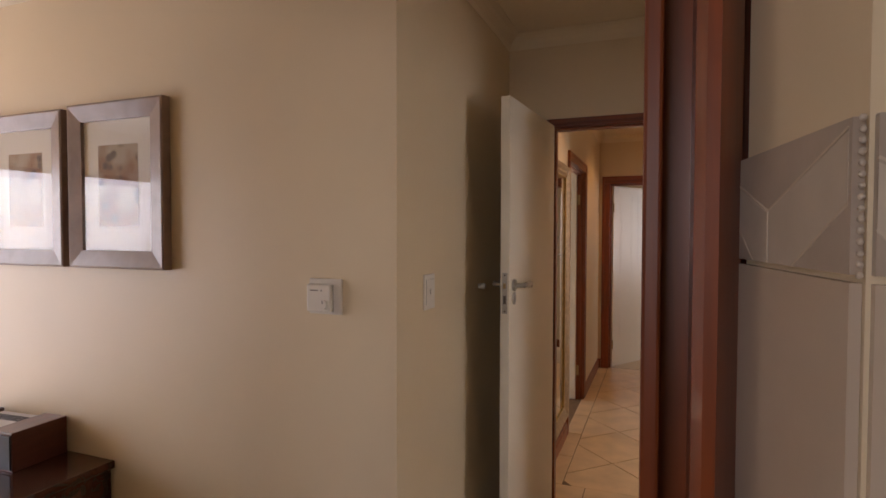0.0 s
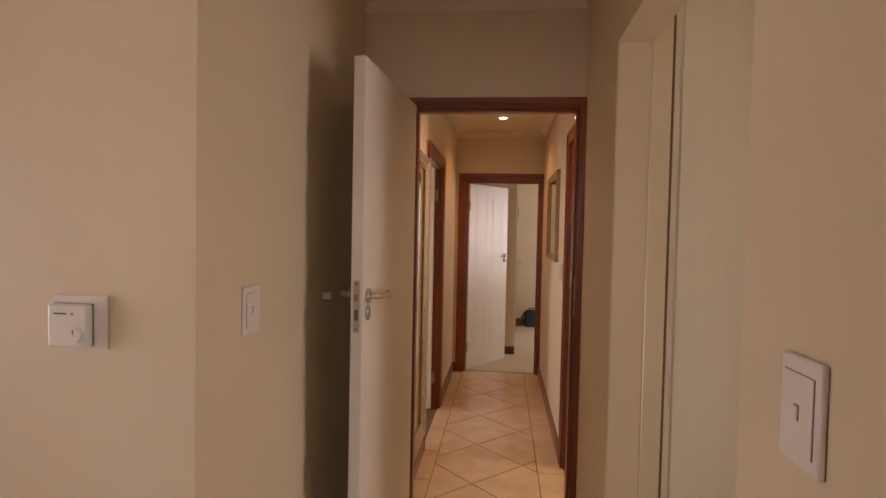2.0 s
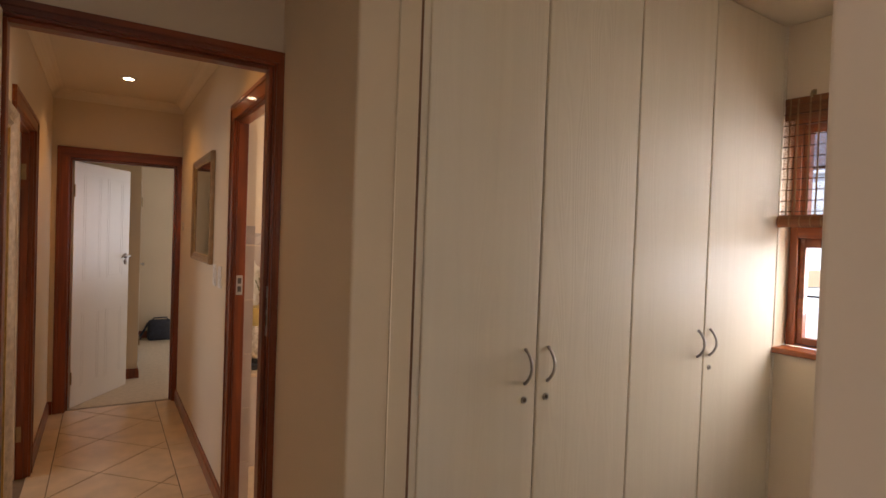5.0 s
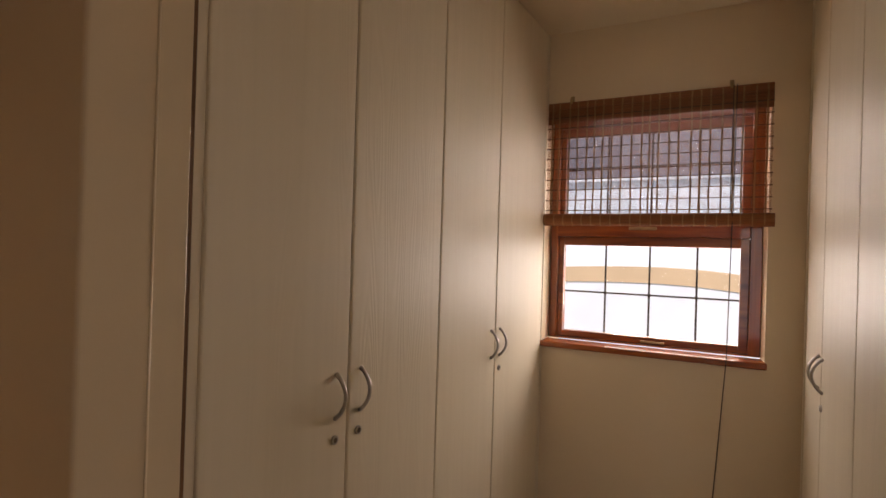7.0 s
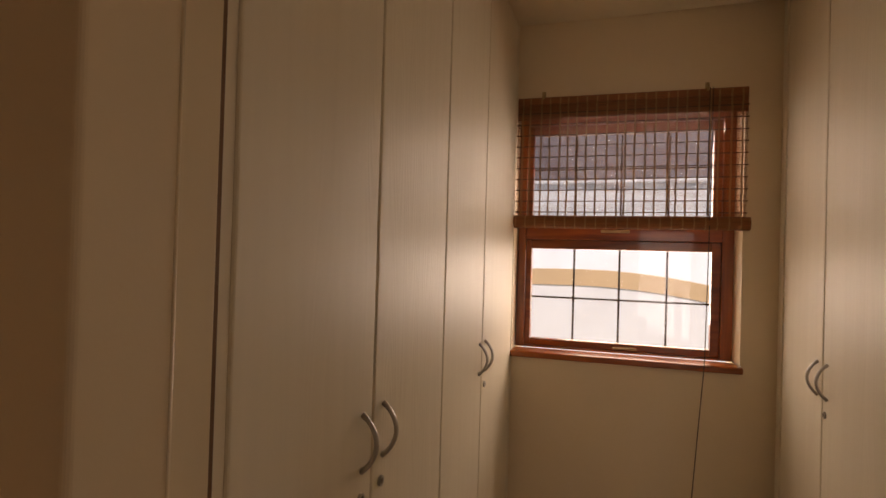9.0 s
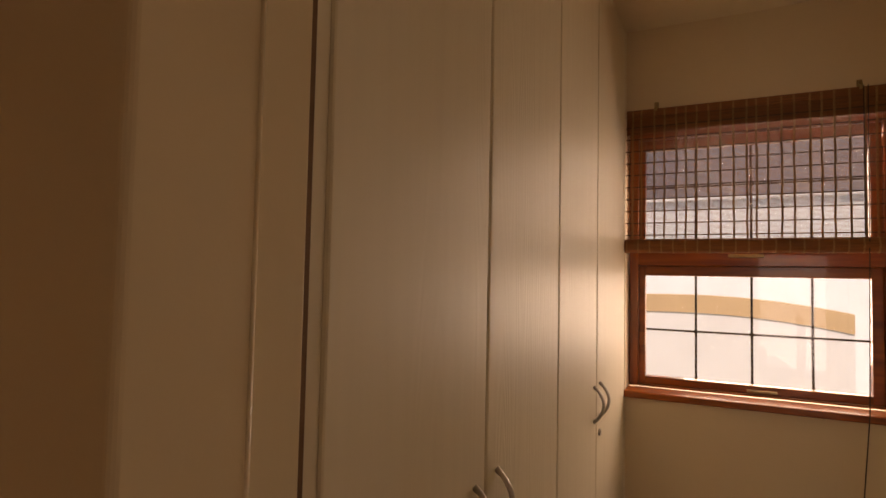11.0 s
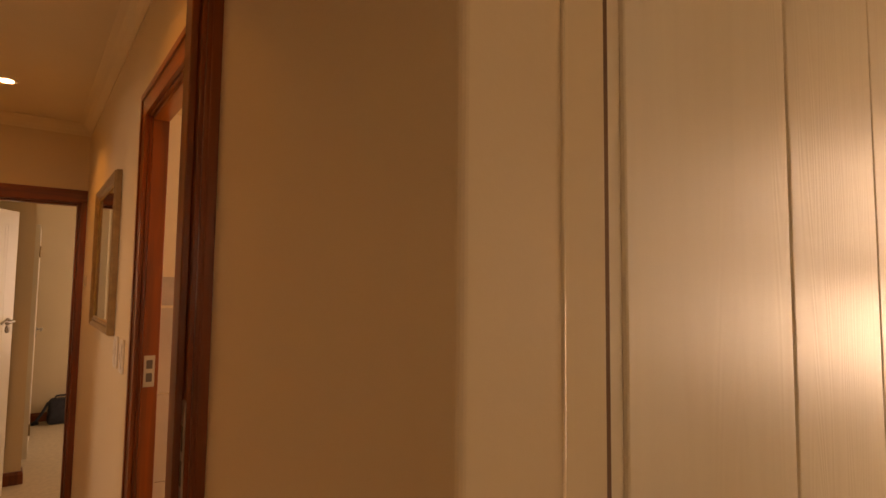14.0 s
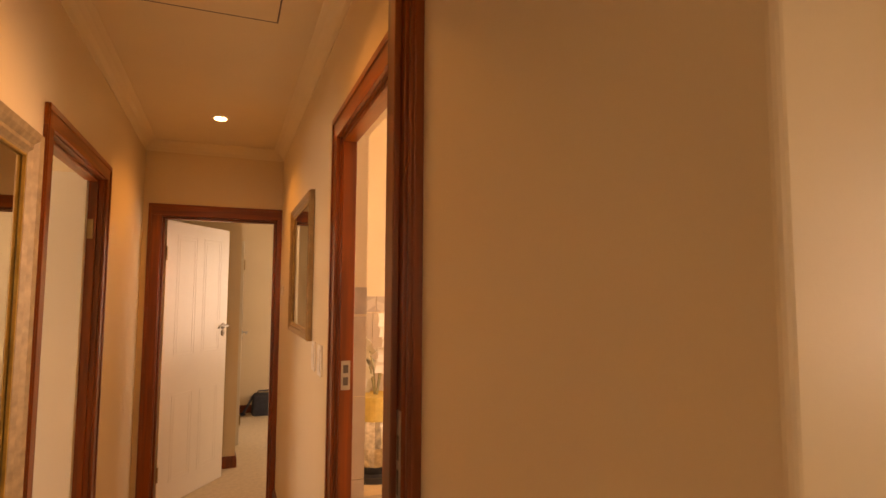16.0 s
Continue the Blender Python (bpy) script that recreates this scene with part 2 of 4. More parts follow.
def print_mat(name, seed):
    """Sepia botanical print: dark seed heads over a tan and russet wash."""
    m = mat(name, (0.42, 0.33, 0.24), 0.7)
    n, l = m.node_tree.nodes, m.node_tree.links
    geo = next(x for x in n if x.type == "NEW_GEOMETRY")
    shift, wash, mask, seeds = n.new("ShaderNodeVectorMath"), n.new("ShaderNodeTexNoise"), n.new("ShaderNodeTexNoise"), n.new("ShaderNodeTexVoronoi")
    shift.inputs[1].default_value = (seed * 3.7, seed * 1.3, seed * 2.1)
    wash.inputs["Scale"].default_value, mask.inputs["Scale"].default_value, seeds.inputs["Scale"].default_value = 8, 11, 21
    mask.inputs["Detail"].default_value = 1
    l.new(geo.outputs["Position"], shift.inputs[0])
    for node in (wash, mask, seeds):
        l.new(shift.outputs[0], node.inputs["Vector"])
    tone, heads, where = (n.new("ShaderNodeValToRGB") for _ in range(3))
    e = tone.color_ramp.elements
    e[0].color, e[1].color, e[0].position, e[1].position = (0.22, 0.10, 0.05, 1), (0.36, 0.29, 0.22, 1), 0.38, 0.58
    e = heads.color_ramp.elements
    e[0].color, e[1].color, e[0].position, e[1].position = (1, 1, 1, 1), (0, 0, 0, 1), 0.30, 0.46
    e = where.color_ramp.elements
    e[0].position, e[1].position = 0.47, 0.56
    both, mix = n.new("ShaderNodeMath"), n.new("ShaderNodeMix")
    both.operation, mix.data_type = "MULTIPLY", "RGBA"
    l.new(wash.outputs["Fac"], tone.inputs[0]), l.new(seeds.outputs["Distance"], heads.inputs[0]), l.new(mask.outputs["Fac"], where.inputs[0])
    l.new(heads.outputs[0], both.inputs[0]), l.new(where.outputs[0], both.inputs[1])
    l.new(both.outputs[0], mix.inputs["Factor"]), l.new(tone.outputs[0], mix.inputs[6])
    mix.inputs[7].default_value = (0.055, 0.035, 0.028, 1)
    l.new(mix.outputs[2], n["Principled BSDF"].inputs["Base Color"])
    return m


# ---- building helpers ----


def bx(bm, x0, x1, y0, y1, z0, z1):
    """A box in bm."""
    v = [bm.verts.new((x, y, z)) for x in (x0, x1) for y in (y0, y1) for z in (z0, z1)]
    fs = [bm.faces.new([v[i] for i in q]) for q in ((0, 1, 3, 2), (4, 6, 7, 5), (0, 4, 5, 1), (2, 3, 7, 6), (0, 2, 6, 4), (1, 5, 7, 3))]
    return v, fs


def boxes(*bs, bevel=0.0, seg=2):
    bm = bmesh.new()
    for b in bs:
        bx(bm, *b)
    if bevel:
        bmesh.ops.bevel(bm, geom=bm.edges[:], offset=bevel, segments=seg, affect="EDGES", profile=0.5, clamp_overlap=True)
    return bm


def part(name, bm, material, parent=None, label="", smooth=False):
    """Links bm as one mesh object, under parent if given."""
    me = bpy.data.meshes.new(name)
    bmesh.ops.recalc_face_normals(bm, faces=bm.faces[:])
    bm.to_mesh(me)
    bm.free()
    me.materials.append(material)
    if smooth:
        for p in me.polygons:
            p.use_smooth = True
    ob = new(name, me)
    if parent:
        ob.parent = parent
    if label:
        ob["label"] = label
    return ob


def thing(name, label, category, group="", kind="", at=(0, 0, 0), rz=0):
    ob = new(name)
    ob.matrix_world = pose(*at, 0, 0, rz)
    return tagged(ob, label, category, group, kind)


def struct(name, bm, material, label, category):
    return tagged(part(name, bm, material), label, category, kind="structure")


def tube(bm, pts, r, n=10):
    """A round bar through pts."""
    rings = []
    for i, p in enumerate(pts):
        p = Vector(p)
        d = (Vector(pts[min(i + 1, len(pts) - 1)]) - Vector(pts[max(i - 1, 0)])).normalized()
        a = d.orthogonal().normalized() if i == 0 else (prev - d * prev.dot(d)).normalized()
        prev = a
        c = d.cross(a)
        rr = r[i] if isinstance(r, (list, tuple)) else r
        rings.append([bm.verts.new(p + (a * math.cos(2 * math.pi * k / n) + c * math.sin(2 * math.pi * k / n)) * rr) for k in range(n)])
    for A, B in zip(rings, rings[1:]):
        for k in range(n):
            bm.faces.new((A[k], A[(k + 1) % n], B[(k + 1) % n], B[k]))
    bm.faces.new(rings[0][::-1]), bm.faces.new(rings[-1])
    return bm


def sweep(profile, path, closed=False):
    """Profile (u outward, w up) carried along a level path with mitred corners; outward is to the path's right."""
    bm = bmesh.new()
    n = len(path)
    rings = []
    for i, p in enumerate(path):
        p = Vector(p)
        a = (p - Vector(path[i - 1])).normalized() if i or closed else None
        b = (Vector(path[(i + 1) % n]) - p).normalized() if i < n - 1 or closed else None
        a, b = a or b, b or a
        na, nb = Vector((a.y, -a.x, 0)), Vector((b.y, -b.x, 0))
        m = (na + nb) / max(1e-6, 1 + na.dot(nb))
        rings.append([bm.verts.new(p + m * u + Vector((0, 0, w))) for u, w in profile])
    for i in range(n if closed else n - 1):
        A, B = rings[i], rings[(i + 1) % n]
        for k in range(len(profile)):
            j = (k + 1) % len(profile)
            bm.faces.new((A[k], A[j], B[j], B[k]))
    if not closed:
        bm.faces.new(rings[0]), bm.faces.new(rings[-1][::-1])
    return bm


COVE = [(0, 0), (0, -0.07), (0.004, -0.07), (0.012, -0.048), (0.026, -0.028), (0.046, -0.013), (0.07, -0.004), (0.07, 0)]
SKIRT = [(0, 0), (0.016, 0), (0.016, 0.075), (0.011, 0.085), (0.009, 0.1), (0, 0.1)]


def doorway(name, label, along, lo, hi, front, back, top=2.035, trim=0.075, out_front=0.018, out_back=0.018, head=None, stop=0.42):
    """A timber frame lining an opening from lo to hi. along: the axis of the wall; front and back: the wall's two faces."""
    ob = thing(name, label, "door frame", kind="structure")

    def b(a0, a1, d0, d1, z0, z1):
        d0, d1 = min(d0, d1), max(d0, d1)
        return (a0, a1, d0, d1, z0, z1) if along == "x" else (d0, d1, a0, a1, z0, z1)
    s = 1 if back > front else -1
    mid = front + s * (abs(back - front) * stop)
    lin = 0.028
    head = head or trim
    for a0, a1, st0, st1 in ((lo - lin, lo, lo, lo + 0.013), (hi, hi + lin, hi - 0.013, hi)):
        part("jamb", boxes(b(a0, a1, front, back, 0, top + lin), bevel=0.002), MERANTI, ob)
        part("door_stop", boxes(b(st0, st1, mid, mid + s * 0.05, 0, top), bevel=0.003), MERANTI, ob)
    part("head_lining", boxes(b(lo, hi, front, back, top, top + lin), bevel=0.002), MERANTI_X if along == "x" else MERANTI_Y, ob)
    part("head_stop", boxes(b(lo + 0.013, hi - 0.013, mid, mid + s * 0.05, top - 0.013, top), bevel=0.003), MERANTI_X if along == "x" else MERANTI_Y, ob)
    for face, sg, o in ((front, -s, out_front), (back, s, out_back)):
        if o <= 0:
            continue
        # a stepped architrave: flat board with a raised outer bead
        for a0, a1, c0, c1 in ((lo - trim, lo - 0.006, lo - trim, lo - trim + 0.022), (hi + 0.006, hi + trim, hi + trim - 0.022, hi + trim)):
            part("architrave", boxes(b(a0, a1, face, face + sg * o * 0.72, 0, top + 0.006), b(c0, c1, face + sg * o * 0.72, face + sg * o, 0, top + head - 0.022), bevel=0.003), MERANTI, ob)
        part("head_architrave", boxes(b(lo - trim, hi + trim, face, face + sg * o * 0.72, top + 0.006, top + head), b(lo - trim, hi + trim, face + sg * o * 0.72, face + sg * o, top + head - 0.022, top + head), bevel=0.003), MERANTI_X if along == "x" else MERANTI_Y, ob)
    return ob


def lever_handle(parent, side, x, z):
    """A lever on a round rose with an oval keyhole cover, on the leaf's face at y = side * 0.02."""
    s = side
    y0 = 0.02 * s
    bm = bmesh.new()
    tube(bm, [(x, y0, z), (x, y0 + s * 0.008, z)], 0.025, 20)
    tube(bm, [(x, y0, z), (x, y0 + s * 0.045, z)], 0.009, 12)
    tube(bm, [(x, y0 + s * 0.045, z), (x - 0.02, y0 + s * 0.05, z + 0.004), (x - 0.055, y0 + s * 0.05, z - 0.004), (x - 0.085, y0 + s * 0.048, z + 0.006), (x - 0.108, y0 + s * 0.045, z + 0.001), (x - 0.118, y0 + s * 0.042, z - 0.014)],
         [0.010, 0.011, 0.0095, 0.009, 0.008, 0.006], 12)
    part("lever_handle", bm, STEEL, parent, "brushed steel lever handle", smooth=True)
    bm = bmesh.new()
    tube(bm, [(x, y0, z - 0.055), (x, y0 + s * 0.006, z - 0.055)], 0.021, 20)
    for v in bm.verts:
        v.co.z = z - 0.055 + (v.co.z - z + 0.055) * 1.25
    part("keyhole_cover", bm, STEEL, parent, "oval steel keyhole cover", smooth=True)
    part("keyhole", boxes((x - 0.003, x + 0.003, min(y0 + s * 0.006, y0 + s * 0.0068), max(y0 + s * 0.006, y0 + s * 0.0068), z - 0.068, z - 0.045)), GREYLINE, parent)


def door_leaf(label, hinge, rz, width, height=2.02, lever_z=1.02, grooves=(), latch=True):
    """A white leaf from its hinge edge along local x, 40 mm thick, with levers and latch."""
    ob = thing("door", label, "door", at=(hinge[0], hinge[1], 0), rz=rz)
    bm = boxes((0.003, width, -0.02, 0.02, 0.008, height), bevel=0.0025)
    leaf = part("leaf", bm, WHITE, ob)
    for side in (-1, 1):
        lever_handle(ob, side, width - 0.055, lever_z)
        # raised mouldings round the panels
        for x0, x1, z0, z1 in grooves:
            y0, y1 = sorted((side * 0.02, side * 0.0211))
            for e in (0.0, 0.026):
                a0, a1, c0, c1 = x0 + e, x1 - e, z0 + e, z1 - e
                part("panel_moulding", boxes((a0, a1, y0, y1, c1 - 0.011, c1), (a0, a1, y0, y1, c0, c0 + 0.011), (a0, a0 + 0.011, y0, y1, c0 + 0.011, c1 - 0.011), (a1 - 0.011, a1, y0, y1, c0 + 0.011, c1 - 0.011), bevel=0.001), WHITE, ob)
    if latch:
        part("latch_plate", boxes((width, width + 0.002, -0.011, 0.011, lever_z - 0.115, lever_z + 0.055), bevel=0.0008), STEEL, ob, "steel latch plate")
        part("latch_bolt", boxes((width + 0.002, width + 0.011, -0.006, 0.006, lever_z - 0.010, lever_z + 0.012), bevel=0.002), BRASS, ob)
        part("lock_slot", boxes((width + 0.002, width + 0.0027, -0.006, 0.006, lever_z - 0.075, lever_z - 0.04)), GREYLINE, ob)
        for z in (lever_z + 0.045, lever_z - 0.105):
            bm = bmesh.new()
            tube(bm, [(width + 0.002, 0, z), (width + 0.003, 0, z)], 0.004, 10)
            part("screw", bm, DARKSTEEL, ob)
    for z in (0.25, 1.78):
        bm = bmesh.new()
        tube(bm, [(0, -0.026, z - 0.05), (0, -0.026, z + 0.05)], 0.007, 10)
        part("hinge", bm, BRASS, ob, "brass butt hinge")
    return ob


def switch_plate(label, at, rz, w=0.075, h=0.12, rockers=1, kind_name="light_switch"):
    """A bevelled wall plate facing local -y with an inset panel and rocker."""
    ob = thing(kind_name, label, "light switch", at=at, rz=rz)
    part("plate", boxes((-w / 2, w / 2, -0.009, 0, -h / 2, h / 2), bevel=0.004, seg=3), PLASTIC, ob)
    iw, ih = w * 0.37, h * 0.35
    part("seam", boxes((-iw - 0.0005, iw + 0.0005, -0.0096, -0.009, -ih - 0.0005, ih + 0.0005)), GREYLINE, ob)
    part("inset_panel", boxes((-iw, iw, -0.0112, -0.0096, -ih, ih), bevel=0.0006), PLASTIC, ob)
    for i in range(rockers):
        x = (i - (rockers - 1) / 2) * 0.02
        part("rocker_seam", boxes((x - 0.0052, x + 0.0052, -0.0116, -0.0112, -0.0088, 0.0088)), GREYLINE, ob)
        bm = boxes((x - 0.0045, x + 0.0045, -0.0140, -0.0116, -0.008, 0.008), bevel=0.0015)
        part("rocker", bm, PLASTIC, ob)
    return ob


def wardrobe(label, doors, front_y, slope, depth, z0, z1, sgn, handles, locks, x_left, x_right):
    """A built-in unit. Fronts follow y = front_y(x); sgn +1: the carcass lies behind at greater y."""
    ob = thing("wardrobe", label, "wardrobe", group="built-in wardrobes of the dressing passage")
    fy = lambda x: front_y(x)
    bm = bmesh.new()
    x0, x1 = x_left, x_right
    pts = [(x0, fy(x0) + sgn * 0.024), (x1, fy(x1) + sgn * 0.024), (x1, fy(x1) + sgn * depth), (x0, fy(x0) + sgn * depth)]
    lo = [bm.verts.new((x, y, 0)) for x, y in pts]
    hi = [bm.verts.new((x, y, z1)) for x, y in pts]
    bm.faces.new(lo), bm.faces.new(hi)
    for i in range(4):
        bm.faces.new((lo[i], lo[(i + 1) % 4], hi[(i + 1) % 4], hi[i]))
    part("carcass", bm, CARCASS, ob)
    ang = math.degrees(math.atan(slope))
    for (a, b), hs, lk in zip(doors, handles, locks):
        w = (b - a) / math.cos(radians(ang))
        bm = boxes((0.0022, w - 0.0022, 0, 0.021, z0, z1 - 0.005))
        bmesh.ops.bevel(bm, geom=[e for e in bm.edges if sum(v.co.y < 0.001 for v in e.verts) == 2], offset=0.006, segments=3, affect="EDGES", profile=0.5)
        if sgn < 0:
            for v in bm.verts:
                v.co.y = -v.co.y
        d = part("wardrobe_door", bm, WRAP, ob)
        d.matrix_local = pose(a, fy(a), 0, 0, 0, ang)
        for v in ((hs,) if hs is not None else ()):
            bm = bmesh.new()
            pts = []
            for k in range(13):
                u = k / 12
                out = 0.030 * math.sin(math.pi * u) ** 0.75 if 0 < u < 1 else 0
                pts.append((v, -sgn * (0.0 + out), 1.073 + 0.104 * u))
            tube(bm, pts, [0.006 if k in (0, 12) else 0.0048 for k in range(13)], 10)
            h = part("handle", bm, STEEL, d, "curved brushed steel bow handle", smooth=True)
        if lk is not None:
            bm = bmesh.new()
            tube(bm, [(lk, -sgn * 0.0, 1.025), (lk, -sgn * 0.005, 1.025)], 0.0105, 18)
            part("lock", bm, STEEL, d, "round steel furniture lock", smooth=False)
            bm = bmesh.new()
            tube(bm, [(lk, -sgn * 0.005, 1.025), (lk, -sgn * 0.0056, 1.025)], 0.0062, 14)
            part("lock_barrel", bm, DARKSTEEL, d)
    return ob

# ---- structure ----
H = 2.56


def wall(name, label, *bs):
    return struct(name, boxes(*bs), PAINT, label, "wall")


wall("wall_bedroom_north", "cream painted plaster wall with two framed prints", (-5.6, -1.0, 1.475, 1.585, 0, H))
wall("wall_lobby_left", "cream painted wall of the lobby beside the open door", (-1.11, -1.0, 1.585, 2.86, 0, H))
wall("wall_lobby_door", "cream painted wall round the corridor door", (-1.21, -0.785, 2.86, 2.98, 0, H), (0.0, 2.10, 2.86, 2.905, 0, H), (0.03, 2.10, 2.905, 2.98, 0, H), (-0.785, 0.0, 2.86, 2.905, 2.09, H), (-0.785, 0.03, 2.905, 2.98, 2.12, H))
bm = boxes((0, 0.111, 2.198, 2.86, 0, H), (0, 0.111, 1.172, 2.205, 2.122, H), (-0.015, 0.100, 0.42, 1.172, 0, H))
arris = [e for e in bm.edges if all(abs(v.co.y - 2.198) < 0.001 and v.co.x < 0.001 for v in e.verts)]
arris += [e for e in bm.edges if all(abs(v.co.y - 1.172) < 0.001 and v.co.x < -0.01 for v in e.verts)]
bmesh.ops.bevel(bm, geom=arris, offset=0.007, segments=4, affect="EDGES", profile=0.5)
struct("wall_lobby_right", bm, PAINT, "cream painted wall with a wide opening to the dressing passage", "wall")
wall("wall_corridor_right", "cream painted corridor wall with a bathroom door", (0.06, 0.17, 2.98, 3.09, 0, H), (0.06, 0.17, 3.958, 6.26, 0, H), (0.06, 0.17, 3.09, 3.958, 2.09, H))
wall("wall_corridor_left", "cream painted corridor wall with a doorway", (-0.985, -0.865, 2.98, 4.092, 0, H), (-0.985, -0.865, 5.008, 6.26, 0, H), (-0.985, -0.865, 4.092, 5.008, 2.063, H))
wall("wall_corridor_end", "cream painted end wall of the corridor", (-2.0, -0.773, 6.26, 6.37, 0, H), (0.048, 2.6, 6.26, 6.37, 0, H), (-0.773, 0.048, 6.26, 6.37, 2.063, H))
wall("wall_window", "cream painted wall below and around the window", (2.10, 2.38, 0.42, 1.378, 0, H), (2.10, 2.38, 2.285, 2.98, 0, H), (2.10, 2.38, 1.378, 2.285, 0, 1.036), (2.10, 2.38, 1.378, 2.285, 2.13, H))
wall("wall_bedroom_west", "cream bedroom wall with wide glazed doors", (-5.72, -5.6, -2.6, -1.6, 0, H), (-5.72, -5.6, 1.4, 1.76, 0, H), (-5.72, -5.6, -1.6, 1.4, 2.1, H))
wall("wall_bedroom_south", "plain cream bedroom wall", (-5.72, -2.9, -2.72, -2.6, 0, H))
wall("wall_ensuite_west", "plain cream wall between bedroom and ensuite", (-3.0, -2.9, -2.6, 0.2, 0, H))
wall("wall_ensuite_east", "plain cream ensuite wall", (1.0, 1.1, -2.1, 0.2, 0, H))
wall("wall_ensuite_south", "cream ensuite wall with an unseen, assumed high window", (-2.9, -1.4, -2.2, -2.1, 0, H), (-0.4, 1.1, -2.2, -2.1, 0, H), (-1.4, -0.4, -2.2, -2.1, 0, 1.25), (-1.4, -0.4, -2.2, -2.1, 2.1, H))
wall("wall_left_room", "cream walls of the side room", (-3.6, -1.21, 2.88, 2.98, 0, H), (-3.6, -2.0, 6.26, 6.37, 0, H), (-3.72, -3.6, 2.88, 3.5, 0, H), (-3.72, -3.6, 5.1, 6.37, 0, H), (-3.72, -3.6, 3.5, 5.1, 0, 0.85), (-3.72, -3.6, 3.5, 5.1, 2.15, H))
wall("wall_far_room_back", "cream back wall of the far room", (-2.0, 2.6, 9.45, 9.55, 0, H))
wall("wall_far_room_east", "cream far room wall with a window", (2.6, 2.72, 6.26, 7.1, 0, H), (2.6, 2.72, 8.9, 9.55, 0, H), (2.6, 2.72, 7.1, 8.9, 0, 0.8), (2.6, 2.72, 7.1, 8.9, 2.15, H))
wall("wall_far_room_west", "cream far room wall", (-2.12, -2.0, 6.26, 9.55, 0, H))
wall("wall_far_room_stub", "short cream wall stub with a dark skirting", (-1.9, -0.20, 7.2, 7.31, 0, H))
wall("wall_bathroom_north", "bathroom wall painted cream above tiles", (0.17, 1.9, 5.0, 5.1, 0, H))
wall("wall_bathroom_east", "cream bathroom wall with a window", (1.9, 2.0, 2.98, 3.2, 0, H), (1.9, 2.0, 4.0, 5.1, 0, H), (1.9, 2.0, 3.2, 4.0, 0, 1.2), (1.9, 2.0, 3.2, 4.0, 2.1, H))

# the ensuite wall ends in a splayed, tiled reveal beside the door
REV = [(-0.160, 0.372), (-0.132, 0.205), (1.1, 0.205), (1.1, 0.42), (-0.10, 0.42)]


def prism(pts, z0, z1):
    bm = bmesh.new()
    a = [bm.verts.new((x, y, z0)) for x, y in pts]
    b = [bm.verts.new((x, y, z1)) for x, y in pts]
    bm.faces.new(a[::-1]), bm.faces.new(b)
    for i in range(len(pts)):
        j = (i + 1) % len(pts)
        bm.faces.new((a[i], a[j], b[j], b[i]))
    return bm


ens = struct("wall_ensuite_door", prism(REV, 0, H), PAINT, "cream ensuite wall beside the door, tiled to shoulder height", "wall")
wall("wall_ensuite_left", "cream wall between ensuite and bedroom", (-3.0, -1.30, 0.2, 0.42, 0, H))
wall("wall_ensuite_lintel", "cream wall above the ensuite door", (-1.30, -0.10, 0.2, 0.42, 2.11, H))

struct("floor", boxes((-5.72, -0.015, -2.72, 1.54, -0.1, 0.0), (-1.06, 0.0, 1.54, 2.92, -0.1, 0.0), (0.0, 2.4, 0.42, 2.86, -0.1, 0.0)), LOBBYFLOOR, "unseen fawn carpet of lobby, bedroom and dressing passage", "floor")
struct("floor_ensuite", boxes((-0.015, 1.1, -2.2, 0.42, -0.1, 0.0)), GROUT, "tiled ensuite floor", "floor")
floor_corridor = struct("floor_corridor", boxes((-0.975, 0.10, 2.925, 6.32, -0.1, -0.003)), GROUT, "cream diamond-laid ceramic tiles with brown grout", "floor")
struct("floor_far_room", boxes((-2.0, 2.6, 6.32, 9.5, -0.1, 0.004)), CARPET, "pale cream carpet", "floor")
struct("floor_left_room", boxes((-3.7, -0.975, 2.9, 6.32, -0.1, 0.0)), CARPET, "pale carpet of the side room", "floor")
struct("floor_bathroom", boxes((0.10, 2.0, 2.98, 5.05, -0.1, 0.0)), TILE, "cream tiled bathroom floor", "floor")
for nm, b in (("ceiling_bedroom", (-5.72, 1.1, -2.72, 1.70, H, H + 0.1)), ("ceiling_lobby", (-1.21, 2.4, 1.70, 2.92, H, H + 0.1)), ("ceiling_dressing", (1.1, 2.4, 0.42, 1.70, H, H + 0.1)),
              ("ceiling_corridor", (-3.72, 2.0, 2.92, 6.31, H, H + 0.1)), ("ceiling_far_room", (-2.1, 2.7, 6.31, 9.55, H, H + 0.1))):
    struct(nm, boxes(b), CEIL, "white painted plaster ceiling", "ceiling")


def cornice(label, path, closed=False):
    return struct("cornice", sweep(COVE, [(x, y, H) for x, y in path], closed), CEIL, label, "cornice")


cornice("white cove cornice round the lobby", [(-5.6, 1.475), (-1.0, 1.475), (-1.0, 2.86), (0.0, 2.86), (0.0, 1.172), (-0.015, 1.172), (-0.015, 0.42), (-0.1, 0.42)])
cornice("white cove cornice round the corridor", [(-0.865, 2.98), (-0.865, 6.26), (0.06, 6.26), (0.06, 2.98)], True)
NF = lambda x: 2.205 + 0.042 * (x - 0.183)
SF = lambda x: 1.196 + 0.058 * (x - 1.145)
struct("ceiling_dressing_low", boxes((0.111, 2.10, 0.62, 2.86, 2.497, H - 0.001)), CEIL, "white flat ceiling of the dressing passage", "ceiling")


def skirting(label, path):
    return struct("baseboard", sweep(SKIRT, [(x, y, 0) for x, y in path]), MERANTI, label, "skirting")


